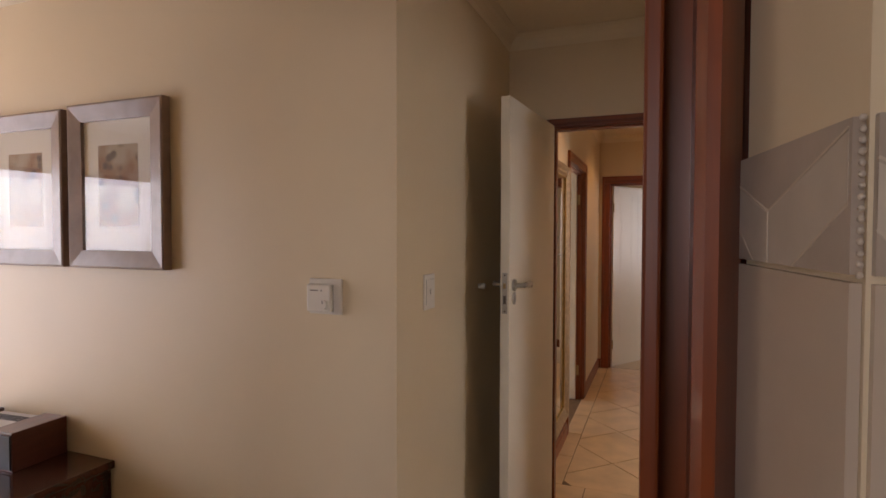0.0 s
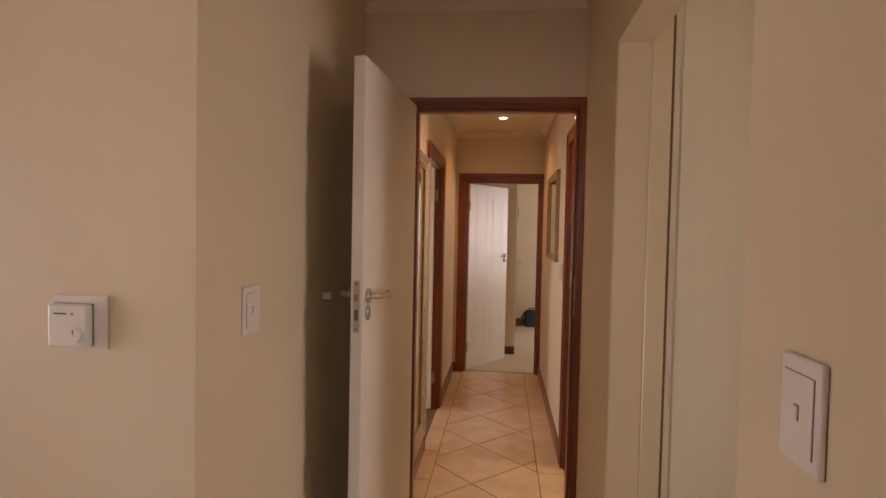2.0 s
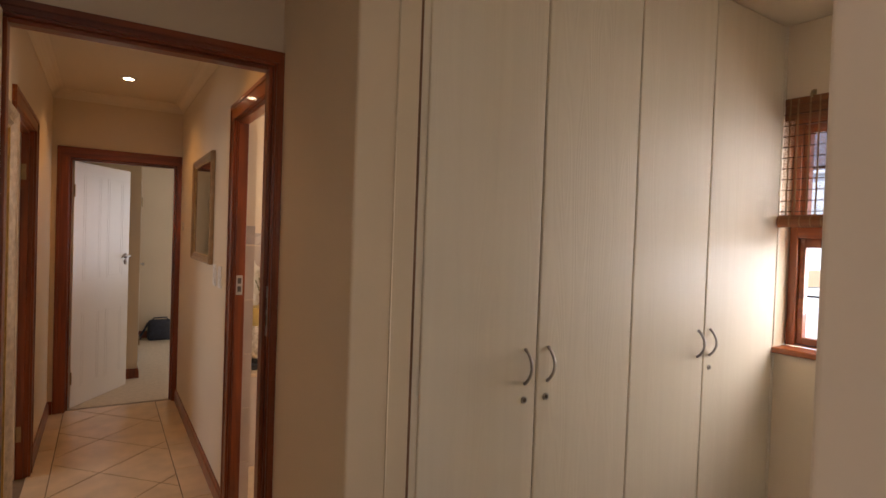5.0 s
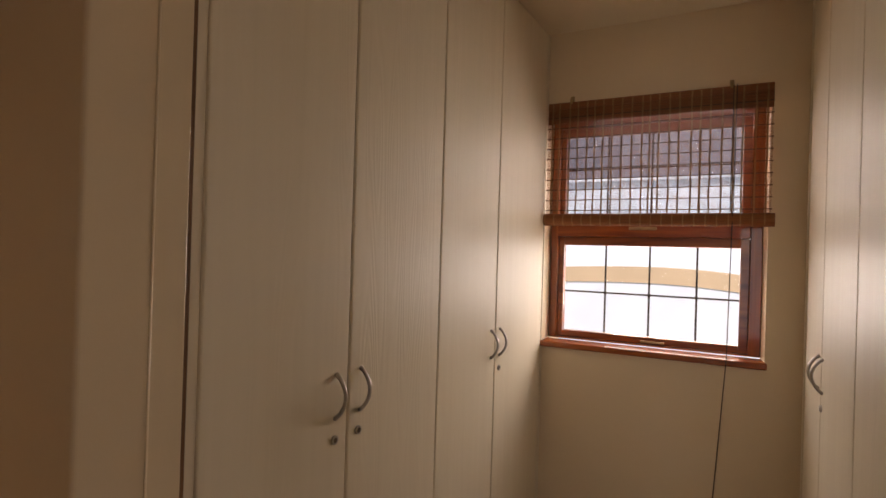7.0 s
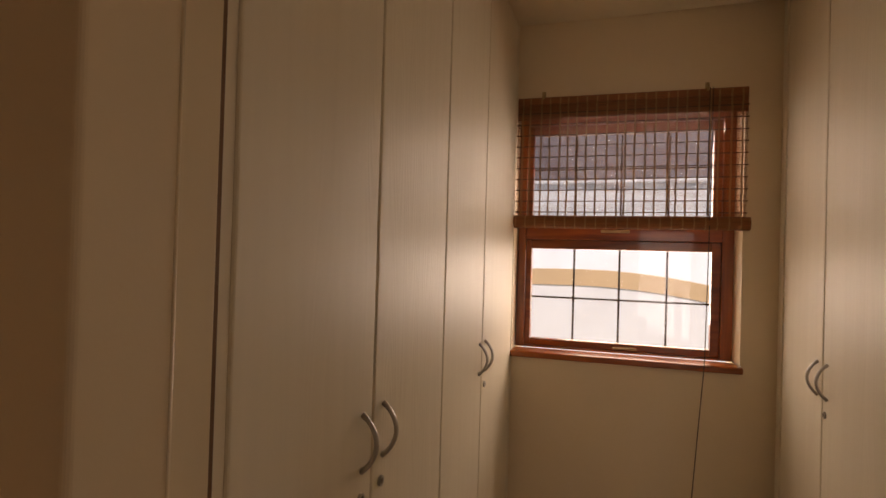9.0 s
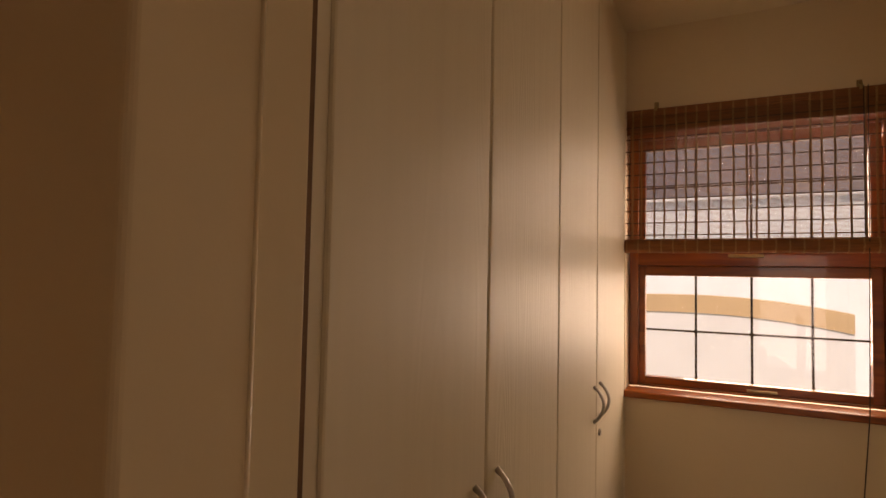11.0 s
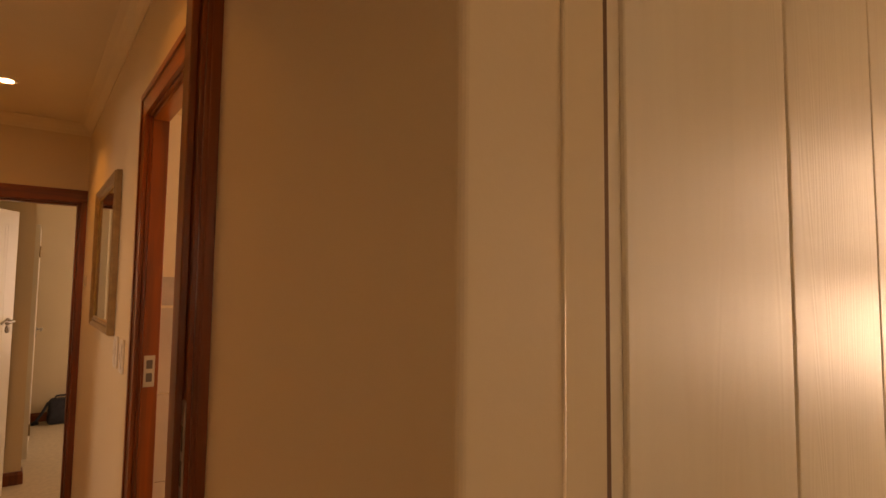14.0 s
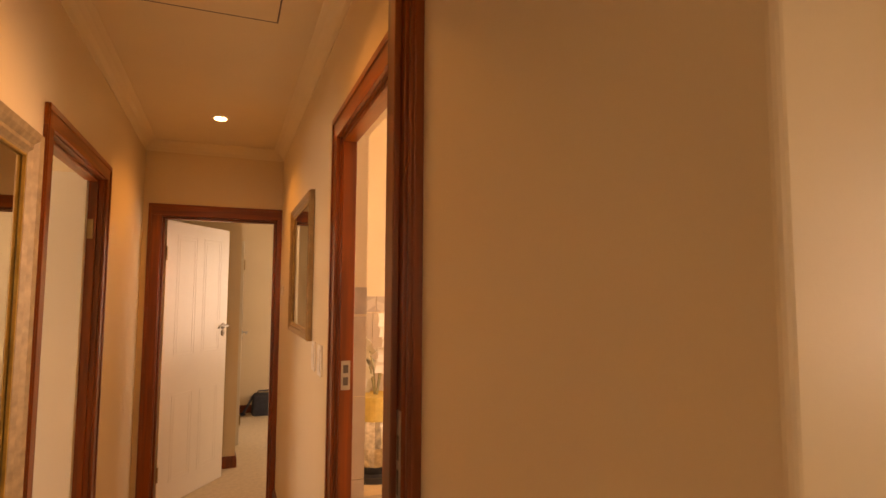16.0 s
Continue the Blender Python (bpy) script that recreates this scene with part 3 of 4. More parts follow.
skirting("dark varnished timber skirting along the corridor", [(0.06, 6.26), (0.06, 4.02)])
skirting("dark varnished timber skirting beside the side room door", [(-0.865, 5.06), (-0.865, 6.26), (-0.832, 6.26)])
skirting("dark varnished timber skirting under the tall mirror", [(-0.865, 2.99), (-0.865, 4.03)])
skirting("dark timber skirting of the far room", [(-1.9, 9.45), (2.6, 9.45)])
skirting("dark timber skirting round the wall stub", [(-1.9, 7.2), (-0.20, 7.2), (-0.20, 7.31)])

# ---- doors and frames ----
doorway("door_frame", "red-brown varnished meranti frame of the corridor door", "x", -0.757, -0.028, 2.86, 2.905, top=2.062, trim=0.034, head=0.043, out_front=0.02, out_back=0)
doorway("door_frame", "red-brown varnished meranti frame at the corridor end", "x", -0.745, 0.020, 6.26, 6.37, top=2.035, trim=0.085)
sf = doorway("door_frame", "red-brown varnished meranti frame of the side room", "y", 4.12, 4.98, -0.865, -0.915, top=2.035, trim=0.078, out_back=0)
for z in (0.22, 1.753):
    bm = boxes((-0.934, -0.898, 4.9635, 4.967, z, z + 0.091), bevel=0.001)
    tube(bm, [(-0.937, 4.961, z), (-0.937, 4.961, z + 0.091)], 0.0055, 10)
    part("hinge", bm, BRASS, sf, "brass butt hinge")
doorway("door_frame", "red-brown varnished meranti frame of the bathroom", "y", 3.118, 3.93, 0.06, 0.115, top=2.062, trim=0.085, out_back=0, stop=0.15)

ef = thing("door_frame", "dark red varnished frame of the ensuite door", "door frame", kind="structure")
for s, x in ((1, -0.16), (-1, -1.30)):
    d = lambda a, b: (x + min(s * a, s * b), x + max(s * a, s * b))
    part("jamb", prism([(x + s * u, v) for u, v in ((-0.039, 0.43), (-0.039, 0.338), (-0.032, 0.329), (-0.023, 0.329), (-0.004, 0.372), (0.0, 0.43))], 0, 2.09), MERANTI, ef)
    part("rebate", boxes((*d(-0.0605, -0.039), 0.394, 0.43, 0, 2.06)), MERANTI, ef)
    part("door_stop", boxes((*d(-0.075, -0.0605), 0.354, 0.43, 0, 2.05), bevel=0.003), MERANTI, ef)
    part("architrave", boxes((*d(-0.035, 0.05), 0.43, 0.447, 0, 2.12), bevel=0.004), MERANTI, ef)
part("head", boxes((-1.26, -0.20, 0.329, 0.42, 2.05, 2.09), bevel=0.004), MERANTI_X, ef)

door_leaf("plain white painted flush door standing wide open", (-0.770, 2.850), -94.0, 0.730, 2.07, 1.287)
PANELS = [(x, x + 0.23, z0, z1) for x in (0.12, 0.43) for z0, z1 in ((1.04, 1.925), (0.16, 0.77))]
door_leaf("white moulded panel door standing ajar", (-0.735, 6.345), 56.5, 0.755, 2.02, 1.23, PANELS)
door_leaf("white side room door opened into the room", (-0.922, 4.955), 178, 0.80, 2.055, 1.1)
door_leaf("white bathroom door opened against the wall", (0.125, 3.125), 5, 0.78, 2.02, 1.1)
door_leaf("white door ajar in the far room", (-0.178, 7.9), 88.6, 0.78, 2.02, 1.06)
sp = thing("strike_plate", "steel strike plate set in the bathroom door frame", "strike plate", at=(0.0905, 3.917, 1.222))
part("plate", boxes((-0.016, 0.016, -0.0025, 0, -0.05, 0.05), bevel=0.0008), NICKEL, sp)
for z in (-0.034, 0.008):
    part("slot", boxes((-0.009, 0.009, -0.003, -0.0025, z, z + 0.028)), GREYLINE, sp)

# ---- dressing passage ----
wardrobe("white wood-grained wardrobe with two tall doors and bow handles", [(0.201, 0.621), (0.621, 1.062)], NF, 0.042, 0.55, 0.07, 2.494, 1, (0.373, 0.046), (0.371, 0.040), 0.201, 1.062)
wardrobe("white wood-grained wardrobe beside the window", [(1.062, 1.513), (1.513, 2.060)], NF, 0.042, 0.55, 0.07, 2.494, 1, (0.408, 0.040), (None, 0.040), 1.063, 2.062)
wardrobe("white wood-grained wardrobe facing the other pair, beside the window", [(1.145, 1.655), (1.655, 2.060)], SF, 0.058, 0.55, 0.07, 2.494, -1, (0.47, 0.038), (0.485, None), 1.146, 2.062)
wardrobe("white wood-grained wardrobe behind the switch wall", [(0.11, 0.63), (0.63, 1.145)], SF, 0.058, 0.55, 0.07, 2.494, -1, (0.47, 0.045), (None, None), 0.106, 1.145)
for y0, y1, x1 in ((NF(2.08) - 0.002, 2.80, 2.077), (0.65, SF(2.08) + 0.002, 2.127)):
    f = thing("wardrobe_filler", "narrow white filler strip between wardrobe and window wall", "filler panel")
    part("strip", boxes((2.063, x1, y0, y1, 0, 2.495), bevel=0.003), WRAP, f)
fs = thing("wardrobe_filler", "cream filler post between wall and wardrobe", "filler panel")
part("post", boxes((0.1115, 0.1730, 2.2045, 2.75, 0, 2.495), bevel=0.0012), CREAMGLOSS, fs)
# A dark strip, almost flush, takes the place of the gap's shade.
part("gap_shade_strip", boxes((0.1732, 0.1813, 2.2068, 2.75, 0, 2.495)), GAPSHADE, fs)
part("end_panel", boxes((0.1815, 0.2030, 2.2085, 2.228, 0, 2.495), bevel=0.002), WRAP, fs, "narrow edge of the wardrobe's end panel")
bm = bmesh.new()
tube(bm, [(0.1085, 2.2002, 0.0), (0.1085, 2.2002, 2.12)], 0.0036, 12)
part("corner_bead", bm, CREAMGLOSS, fs, "thin glossy painted corner bead", smooth=True)

# window
win = tagged(new("window_1"), "red-brown timber window with two panes and iron burglar bars", "window", kind="structure")
WX0, WX1 = 2.185, 2.25
YL, YR = 2.281, 1.393
part("jamb", boxes((WX0, WX1, YL - 0.035, YL, 1.07, 2.128), bevel=0.003), MERANTI_LIT, win)
part("jamb", boxes((WX0, WX1, YR, YR + 0.045, 1.07, 2.128), bevel=0.003), MERANTI_LIT, win)
part("bottom_rail", boxes((WX0, WX1, YR + 0.045, YL - 0.035, 1.07, 1.078), bevel=0.002), MERANTI_Y, win)
part("transom", boxes((WX0 - 0.01, WX1, YR + 0.045, YL - 0.035, 1.555, 1.635), bevel=0.003), MERANTI_Y, win)
part("head", boxes((WX0, WX1, YR + 0.045, YL - 0.035, 2.07, 2.128), bevel=0.003), MERANTI_Y, win)
for z0, z1 in ((1.078, 1.555), (1.635, 2.07)):
    ya, yb = YR + 0.045, YL - 0.035
    sash = part("sash", boxes((2.205, 2.245, ya, ya + 0.035, z0, z1), (2.205, 2.245, yb - 0.025, yb, z0, z1), (2.205, 2.245, ya + 0.035, yb - 0.025, z0, z0 + 0.03), (2.205, 2.245, ya + 0.035, yb - 0.025, z1 - 0.04, z1), bevel=0.003), MERANTI_Y, win)
    pane = part("pane", boxes((2.224, 2.228, ya + 0.033, yb - 0.023, z0 + 0.028, z1 - 0.038)), PANE, win)
    pane.visible_shadow = False
    zc = z0 + (0.215 if z0 < 1.5 else 0.245)
    for y in (2.035, 1.838, 1.640):
        bm = bmesh.new()
        n = 40
        rings = []
        for i in range(n + 1):
            z = z0 + 0.01 + (z1 - z0 - 0.02) * i / n
            a = z * 75
            rings.append([bm.verts.new((2.265 + 0.0052 * math.cos(a + k * math.pi / 2), y + 0.0052 * math.sin(a + k * math.pi / 2), z)) for k in range(4)])
        for A, B in zip(rings, rings[1:]):
            for k in range(4):
                bm.faces.new((A[k], A[(k + 1) % 4], B[(k + 1) % 4], B[k]))
        part("burglar_bar", bm, IRON, win, "twisted wrought iron bar")
        bm = bmesh.new()
        bmesh.ops.create_uvsphere(bm, u_segments=10, v_segments=6, radius=0.009, matrix=Matrix.Translation((2.265, y, zc)))
        part("bar_knuckle", bm, IRON, win)
    part("cross_bar", boxes((2.262, 2.268, ya - 0.02, yb + 0.02, zc - 0.004, zc + 0.004), bevel=0.001), IRON, win)
stay = part("window_stay", boxes((2.170, 2.184, 1.80, 1.92, 1.588, 1.602), (2.176, 2.184, 1.835, 1.885, 1.578, 1.612), bevel=0.003), BRASS, win, "dark brass window stay")
part("casement_stay", boxes((2.192, 2.204, 1.76, 1.86, 1.083, 1.093), bevel=0.002), BRASS, win)
part("reveal", prism([(2.1005, 1.380), (2.1005, 1.374), (2.25, 1.374), (2.25, 1.3925), (2.186, 1.3925)], 1.067, 2.1295), PAINT, win, "splayed cream plaster reveal")
sill = tagged(part("window_sill", boxes((2.070, 2.19, 1.372, 2.288, 1.040, 1.067), bevel=0.006, seg=3), MERANTI_Y), "varnished red-brown timber window sill", "window sill", kind="structure")

# woven blind, rolled at its lower end
bl = thing("bamboo_blind", "brown woven bamboo roll-up blind, half lowered over the window", "blind")
BX, B0, B1 = 2.085, 1.371, 2.280
part("head_rail", boxes((BX - 0.002, BX + 0.012, B0, B1, 2.138, 2.168), bevel=0.002), BAMBOO, bl)
bm = bmesh.new()
z = 1.655
while z < 2.138:
    bx(bm, BX - 0.0008, BX + 0.0008, B0 + random.uniform(0, 0.002), B1 - random.uniform(0, 0.002), z, z + 0.0017)
    z += 0.0044
slats = part("slats", bm, BAMBOO, bl, "thin brown bamboo slats")
slats["kind"] = "stuff"
part("valance", boxes((BX + 0.004, BX + 0.006, B0, B1, 2.072, 2.138)), BAMBOO, bl, "doubled valance of the blind")
for i in range(10):
    z = 1.668 + i * 0.0475
    part("rod", boxes((BX - 0.003, BX + 0.001, B0 - 0.002, B1 + 0.002, z, z + 0.0042)), BAMBOODARK, bl)
for i in range(23):
    y = B0 + 0.022 + i * (B1 - B0 - 0.044) / 22 + random.uniform(-0.006, 0.006)
    bm = bmesh.new()
    pts = [(BX - 0.003, y + random.uniform(-0.0014, 0.0014), 1.60 + 0.565 * k / 14) for k in range(15)]
    row = [(bm.verts.new((p[0], p[1] - 0.0034, p[2])), bm.verts.new((p[0], p[1] + 0.0034, p[2]))) for p in pts]
    for p, q in zip(row, row[1:]):
        bm.faces.new((p[0], p[1], q[1], q[0]))
    ob = part("yarn", bm, YARN, bl)
    sm = ob.modifiers.new("thick", "SOLIDIFY")
    sm.thickness = 0.0015
bm = bmesh.new()
tube(bm, [(BX, B0 - 0.012, 1.628), (BX, B1 + 0.004, 1.628)], 0.027, 18)
part("roll", bm, BAMBOO, bl, "rolled-up lower end", smooth=False)
for i in range(22):
    y = B0 + 0.02 + i * 0.042
    bm = bmesh.new()
    tube(bm, [(BX, y, 1.628), (BX, y + 0.005, 1.628)], 0.0282, 16)
    part("roll_yarn", bm, YARN, bl)
for y in (2.17, 1.52):
    bm = bmesh.new()
    tube(bm, [(2.098, y, 2.183), (2.075, y, 2.183), (2.068, y, 2.170), (2.075, y, 2.158)], 0.005, 8)
    part("hook", bm, BRASS, bl, "brass hook")
    part("hook_plate", boxes((2.094, 2.0995, y - 0.008, y + 0.008, 2.155, 2.196), bevel=0.002), BRASS, bl)
for dy in (0.0, 0.012):
    bm = bmesh.new()
    tube(bm, [(2.076, 1.50 + dy, 2.17), (2.073, 1.503 + dy, 1.66)], 0.0018, 6)
    part("lift_cord", bm, CORD, bl)
bm = bmesh.new()
tube(bm, [(2.062, 1.505, 1.66), (2.058, 1.510, 1.3), (2.058, 1.513, 1.07), (2.066, 1.530, 0.8), (2.07, 1.552, 0.45), (2.07, 1.556, 0.25)], 0.0020, 6)
part("pull_cord", bm, CORD, bl, "hanging dark pull cord")

# the window wall stands square to the skewed wardrobes
TURN = Matrix.Translation((2.10, 1.83, 0)) @ Matrix.Rotation(radians(2.7), 4, "Z") @ Matrix.Translation((-2.10, -1.83, 0))
for ob in (bpy.data.objects["wall_window"], win, sill, bl):
    ob.matrix_world = TURN @ ob.matrix_world

# ---- lobby things ----
switch_plate("white light switch beside the dressing passage opening", (-0.015, 0.995, 1.322), -90, 0.082, 0.122)
switch_plate("white light switch on the lobby wall", (-1.0, 1.728, 1.297), 90, 0.092, 0.127)
db = thing("door_bumper", "small white round door bumper on the wall", "door stop", at=(-1.0, 2.33, 1.263))
bm = bmesh.new()
tube(bm, [(0, 0, 0), (0.010, 0, 0), (0.024, 0, 0), (0.030, 0, 0)], [0.012, 0.011, 0.015, 0.010], 16)
part("knob", bm, PLASTIC, db, smooth=True)
ns = thing("strike_plate", "steel strike plate set in the corridor door frame", "strike plate", at=(-0.028, 2.868, 1.23))
part("plate", boxes((-0.0025, 0, -0.008, 0.010, -0.085, 0.085), bevel=0.0008), STEEL, ns)
for z in (-0.05, 0.005):
    part("slot", boxes((-0.003, -0.0025, -0.004, 0.006, z, z + 0.04)), GREYLINE, ns)
th = thing("thermostat", "white room thermostat with a dial on the wall", "thermostat", at=(-1.264, 1.475, 1.296))
th.scale = (0.9, 0.9, 0.9)
part("back_plate", boxes((-0.066, 0.074, -0.010, 0, -0.066, 0.066), bevel=0.003), PLASTIC, th)
part("cover", boxes((-0.062, 0.040, -0.034, -0.010, -0.055, 0.046), bevel=0.005, seg=3), PLASTIC, th)
part("cover_seam", boxes((-0.0625, 0.0405, -0.0135, -0.0125, -0.0555, 0.0465)), GREYLINE, th)
bm = bmesh.new()
tube(bm, [(0.014, -0.034, -0.026), (0.014, -0.046, -0.026)], [0.018, 0.0165], 24)
part("dial", bm, PLASTIC, th, "round setting dial")
part("dial_mark", boxes((0.0125, 0.0155, -0.0464, -0.046, -0.024, -0.012)), GREYLINE, th)
part("printed_line", boxes((-0.045, -0.012, -0.0344, -0.034, 0.022, 0.026)), GREYLINE, th)
part("printed_dot", boxes((0.0, 0.005, -0.0344, -0.034, 0.021, 0.026)), GREYLINE, th)


def framed_print(x0, x1, z0, z1, fw, seed, label):
    """A mitred frame with a bevelled face, glass, mount and small print, on the bedroom wall."""
    ob = thing("framed_print", label, "picture", group="prints over the chest", at=((x0 + x1) / 2, 1.475, (z0 + z1) / 2))
    w, h = (x1 - x0) / 2, (z1 - z0) / 2
    o = [(-w, -h), (w, -h), (w, h), (-w, h)]
    for i in range(4):
        j = (i + 1) % 4
        bm = bmesh.new()
        sec = []
        for k in (i, j):
            a, b = o[k]
            sx, sz = (1 if a < 0 else -1), (1 if b < 0 else -1)
            sec.append([bm.verts.new((a + sx * u * fw, y, b + sz * u * fw)) for u, y in ((0, -0.002), (0, -0.036), (0.12, -0.040), (1.0, -0.030), (1.0, -0.002))])
        for k in range(5):
            bm.faces.new((sec[0][k], sec[0][(k + 1) % 5], sec[1][(k + 1) % 5], sec[1][k]))
        bm.faces.new(sec[0]), bm.faces.new(sec[1][::-1])
        part("frame_side", bm, PICFRAME, ob)
    part("mount", boxes((-w + fw - 0.003, w - fw + 0.003, -0.016, -0.008, -h + fw - 0.003, h - fw + 0.003)), MOUNT, ob, "white card mount")
    part("print", boxes((-0.108, 0.108, -0.0168, -0.016, -h + 0.166, h - 0.166)), print_mat("sepia_print_%d" % seed, seed), ob, "sepia botanical print")
    g = part("glass", boxes((-w + fw - 0.002, w - fw + 0.002, -0.024, -0.022, -h + fw - 0.002, h - fw + 0.002)), PICGLASS, ob, "picture glass")
    g.visible_shadow = False
    return ob


framed_print(-2.463, -1.946, 1.366, 2.018, 0.070, 1, "sepia botanical print in a taupe wooden frame")
framed_print(-3.015, -2.499, 1.366, 2.009, 0.070, 3, "darker sepia botanical print in a taupe wooden frame")

ch = thing("chest", "low dark polished mahogany chest against the wall", "chest", at=(-2.808, 1.253, 0))
ch.scale = (0.898, 0.898, 1.218)
part("body", boxes((-0.555, 0.585, -0.21, 0.24, 0.06, 0.455), bevel=0.004), MAHOGANY, ch)
part("top", boxes((-0.575, 0.605, -0.235, 0.245, 0.455, 0.482), bevel=0.005, seg=3), MAHOGANY, ch)
for x in (-0.5, 0.5):
    for y in (-0.15, 0.18):
        part("foot", boxes((x - 0.03, x + 0.03, y - 0.03, y + 0.03, 0, 0.06), bevel=0.004), MAHOGANY, ch)
for z in (0.09, 0.275):
    part("drawer_front", boxes((-0.52, 0.55, -0.222, -0.21, z, z + 0.165), bevel=0.004), MAHOGANY, ch)
st = thing("stereo", "small stereo with mahogany cheeks and silver deck on the chest", "stereo", at=(-2.736, 1.341, 0.587), rz=4)
st.scale = (0.898, 0.898, 0.898)
part("body", boxes((-0.17, 0.10, -0.12, 0.115, 0.004, 0.155), bevel=0.004), SILVER, st)
part("cheek", boxes((0.10, 0.235, -0.128, 0.12, 0, 0.170), bevel=0.003), MAHOGANY2, st, "red mahogany side speaker")
part("cheek", boxes((-0.305, -0.17, -0.128, 0.12, 0, 0.170), bevel=0.003), MAHOGANY2, st, "red mahogany side speaker")
part("front_panel", boxes((-0.168, 0.098, -0.126, -0.12, 0.01, 0.15), bevel=0.002), DARKPLASTIC, st)
part("speaker_cloth", boxes((0.106, 0.228, -0.134, -0.128, 0.01, 0.158), bevel=0.002), DARKPLASTIC, st)
for i in range(5):
    part("vent_bar", boxes((-0.14, 0.06, 0.02 + i * 0.012, 0.026 + i * 0.012, 0.155, 0.1575)), DARKPLASTIC, st)

# ---- corridor ----
dl = thing("downlight", "small round lit downlight in the corridor ceiling", "downlight", at=(-0.378, 5.52, H))
bm = bmesh.new()
tube(bm, [(0, 0, -0.008), (0, 0, 0)], [0.050, 0.054], 28)
part("trim_ring", bm, PLASTIC, dl)
bm = bmesh.new()
tube(bm, [(0, 0, -0.0105), (0, 0, -0.008)], 0.033, 24)
part("lens", bm, LAMP, dl, "glowing lamp lens")
ht = thing("ceiling_hatch", "white ceiling hatch with a dark seam", "ceiling hatch", at=(-0.395, 3.86, H))
part("panel", boxes((-0.238, 0.238, -0.295, 0.295, -0.0025, -0.0015)), CEIL, ht)
part("seam", boxes((-0.244, 0.244, -0.304, 0.304, -0.0015, 0.0)), GREYLINE, ht)


def wall_mirror(label, at, rz, w, h, fw, depth, wood_mat):
    """A moulded gilt frame round a mirror, facing local -y, its foot at local z = 0."""
    ob = thing("mirror", label, "mirror", at=at, rz=rz)
    o = [(-w / 2, 0), (w / 2, 0), (w / 2, h), (-w / 2, h)]
    prof = [(0, -0.002), (0, -depth * 0.7), (0.12, -depth), (0.35, -depth * 0.86), (0.55, -depth * 0.6), (0.75, -depth * 0.72), (0.9, -depth * 0.5), (1.0, -depth * 0.45), (1.0, -0.002)]
    for i in range(4):
        j = (i + 1) % 4
        bm = bmesh.new()
        sec = []
        for k in (i, j):
            a, b = o[k]
            sx, sz = (1 if a < 0 else -1), (1 if b < h / 2 else -1)
            sec.append([bm.verts.new((a + sx * u * fw, y, b + sz * u * fw)) for u, y in prof])
        m = len(prof)
        for k in range(m):
            bm.faces.new((sec[0][k], sec[0][(k + 1) % m], sec[1][(k + 1) % m], sec[1][k]))
        bm.faces.new(sec[0]), bm.faces.new(sec[1][::-1])
        part("frame_side", bm, wood_mat, ob)
    part("mirror_glass", boxes((-w / 2 + fw - 0.004, w / 2 - fw + 0.004, -0.012, -0.006, fw - 0.004, h - fw + 0.004)), MIRROR, ob, "clear mirror glass")
    e = fw - 0.001
    for x0, x1, z0, z1 in ((-w / 2 + e, -w / 2 + e + 0.007, e, h - e), (w / 2 - e - 0.007, w / 2 - e, e, h - e), (-w / 2 + e + 0.0075, w / 2 - e - 0.0075, e, e + 0.007), (-w / 2 + e + 0.0075, w / 2 - e - 0.0075, h - e - 0.007, h - e)):
        part("inner_bead", boxes((x0, x1, -depth * 0.5, -0.013, z0, z1), bevel=0.002), GOLD, ob, "gold inner bead")
    return ob


wall_mirror("tall mirror in an antique cream and gilt frame", (-0.865, 3.58, 0.19), 90, 0.66, 1.78, 0.075, 0.045, GILT)
wall_mirror("small mirror in a gilt frame on the corridor wall", (0.06, 4.93, 1.29), -90, 0.80, 0.69, 0.046, 0.03, BROWNFRAME)
switch_plate("white double light switch on the corridor wall", (0.06, 4.27, 1.235), -90, 0.08, 0.125)
switch_plate("white light switch beside another plate", (0.06, 4.44, 1.235), -90, 0.08, 0.125)
switch_plate("small white bell push beside the far door", (0.06, 6.02, 1.52), -90, 0.05, 0.07)

# ---- far room ----
bag = thing("bag", "navy cloth bag with a dark strap on the far floor", "bag", at=(0.14, 9.28, 0.004))
bm = boxes((-0.13, 0.20, -0.11, 0.11, 0, 0.26), bevel=0.04, seg=4)
for v in bm.verts:
    k = v.co.z / 0.26
    v.co.x *= 1 - 0.12 * k
    v.co.y *= 1 - 0.25 * k
part("body", bm, BAGCLOTH, bag, smooth=True)
bm = bmesh.new()
tube(bm, [(-0.12, -0.02, 0.23), (-0.16, -0.05, 0.15), (-0.22, -0.07, 0.05), (-0.29, -0.05, 0.015), (-0.20, 0.02, 0.012)], 0.014, 8)
part("strap", bm, BAGCLOTH, bag, "dark shoulder strap")
bm = bmesh.new()
tube(bm, [(-0.07, 0, 0.25), (-0.05, 0, 0.29), (0.1, 0, 0.295), (0.13, 0, 0.25)], 0.009, 8)
part("carry_handle", bm, BAGCLOTH, bag)

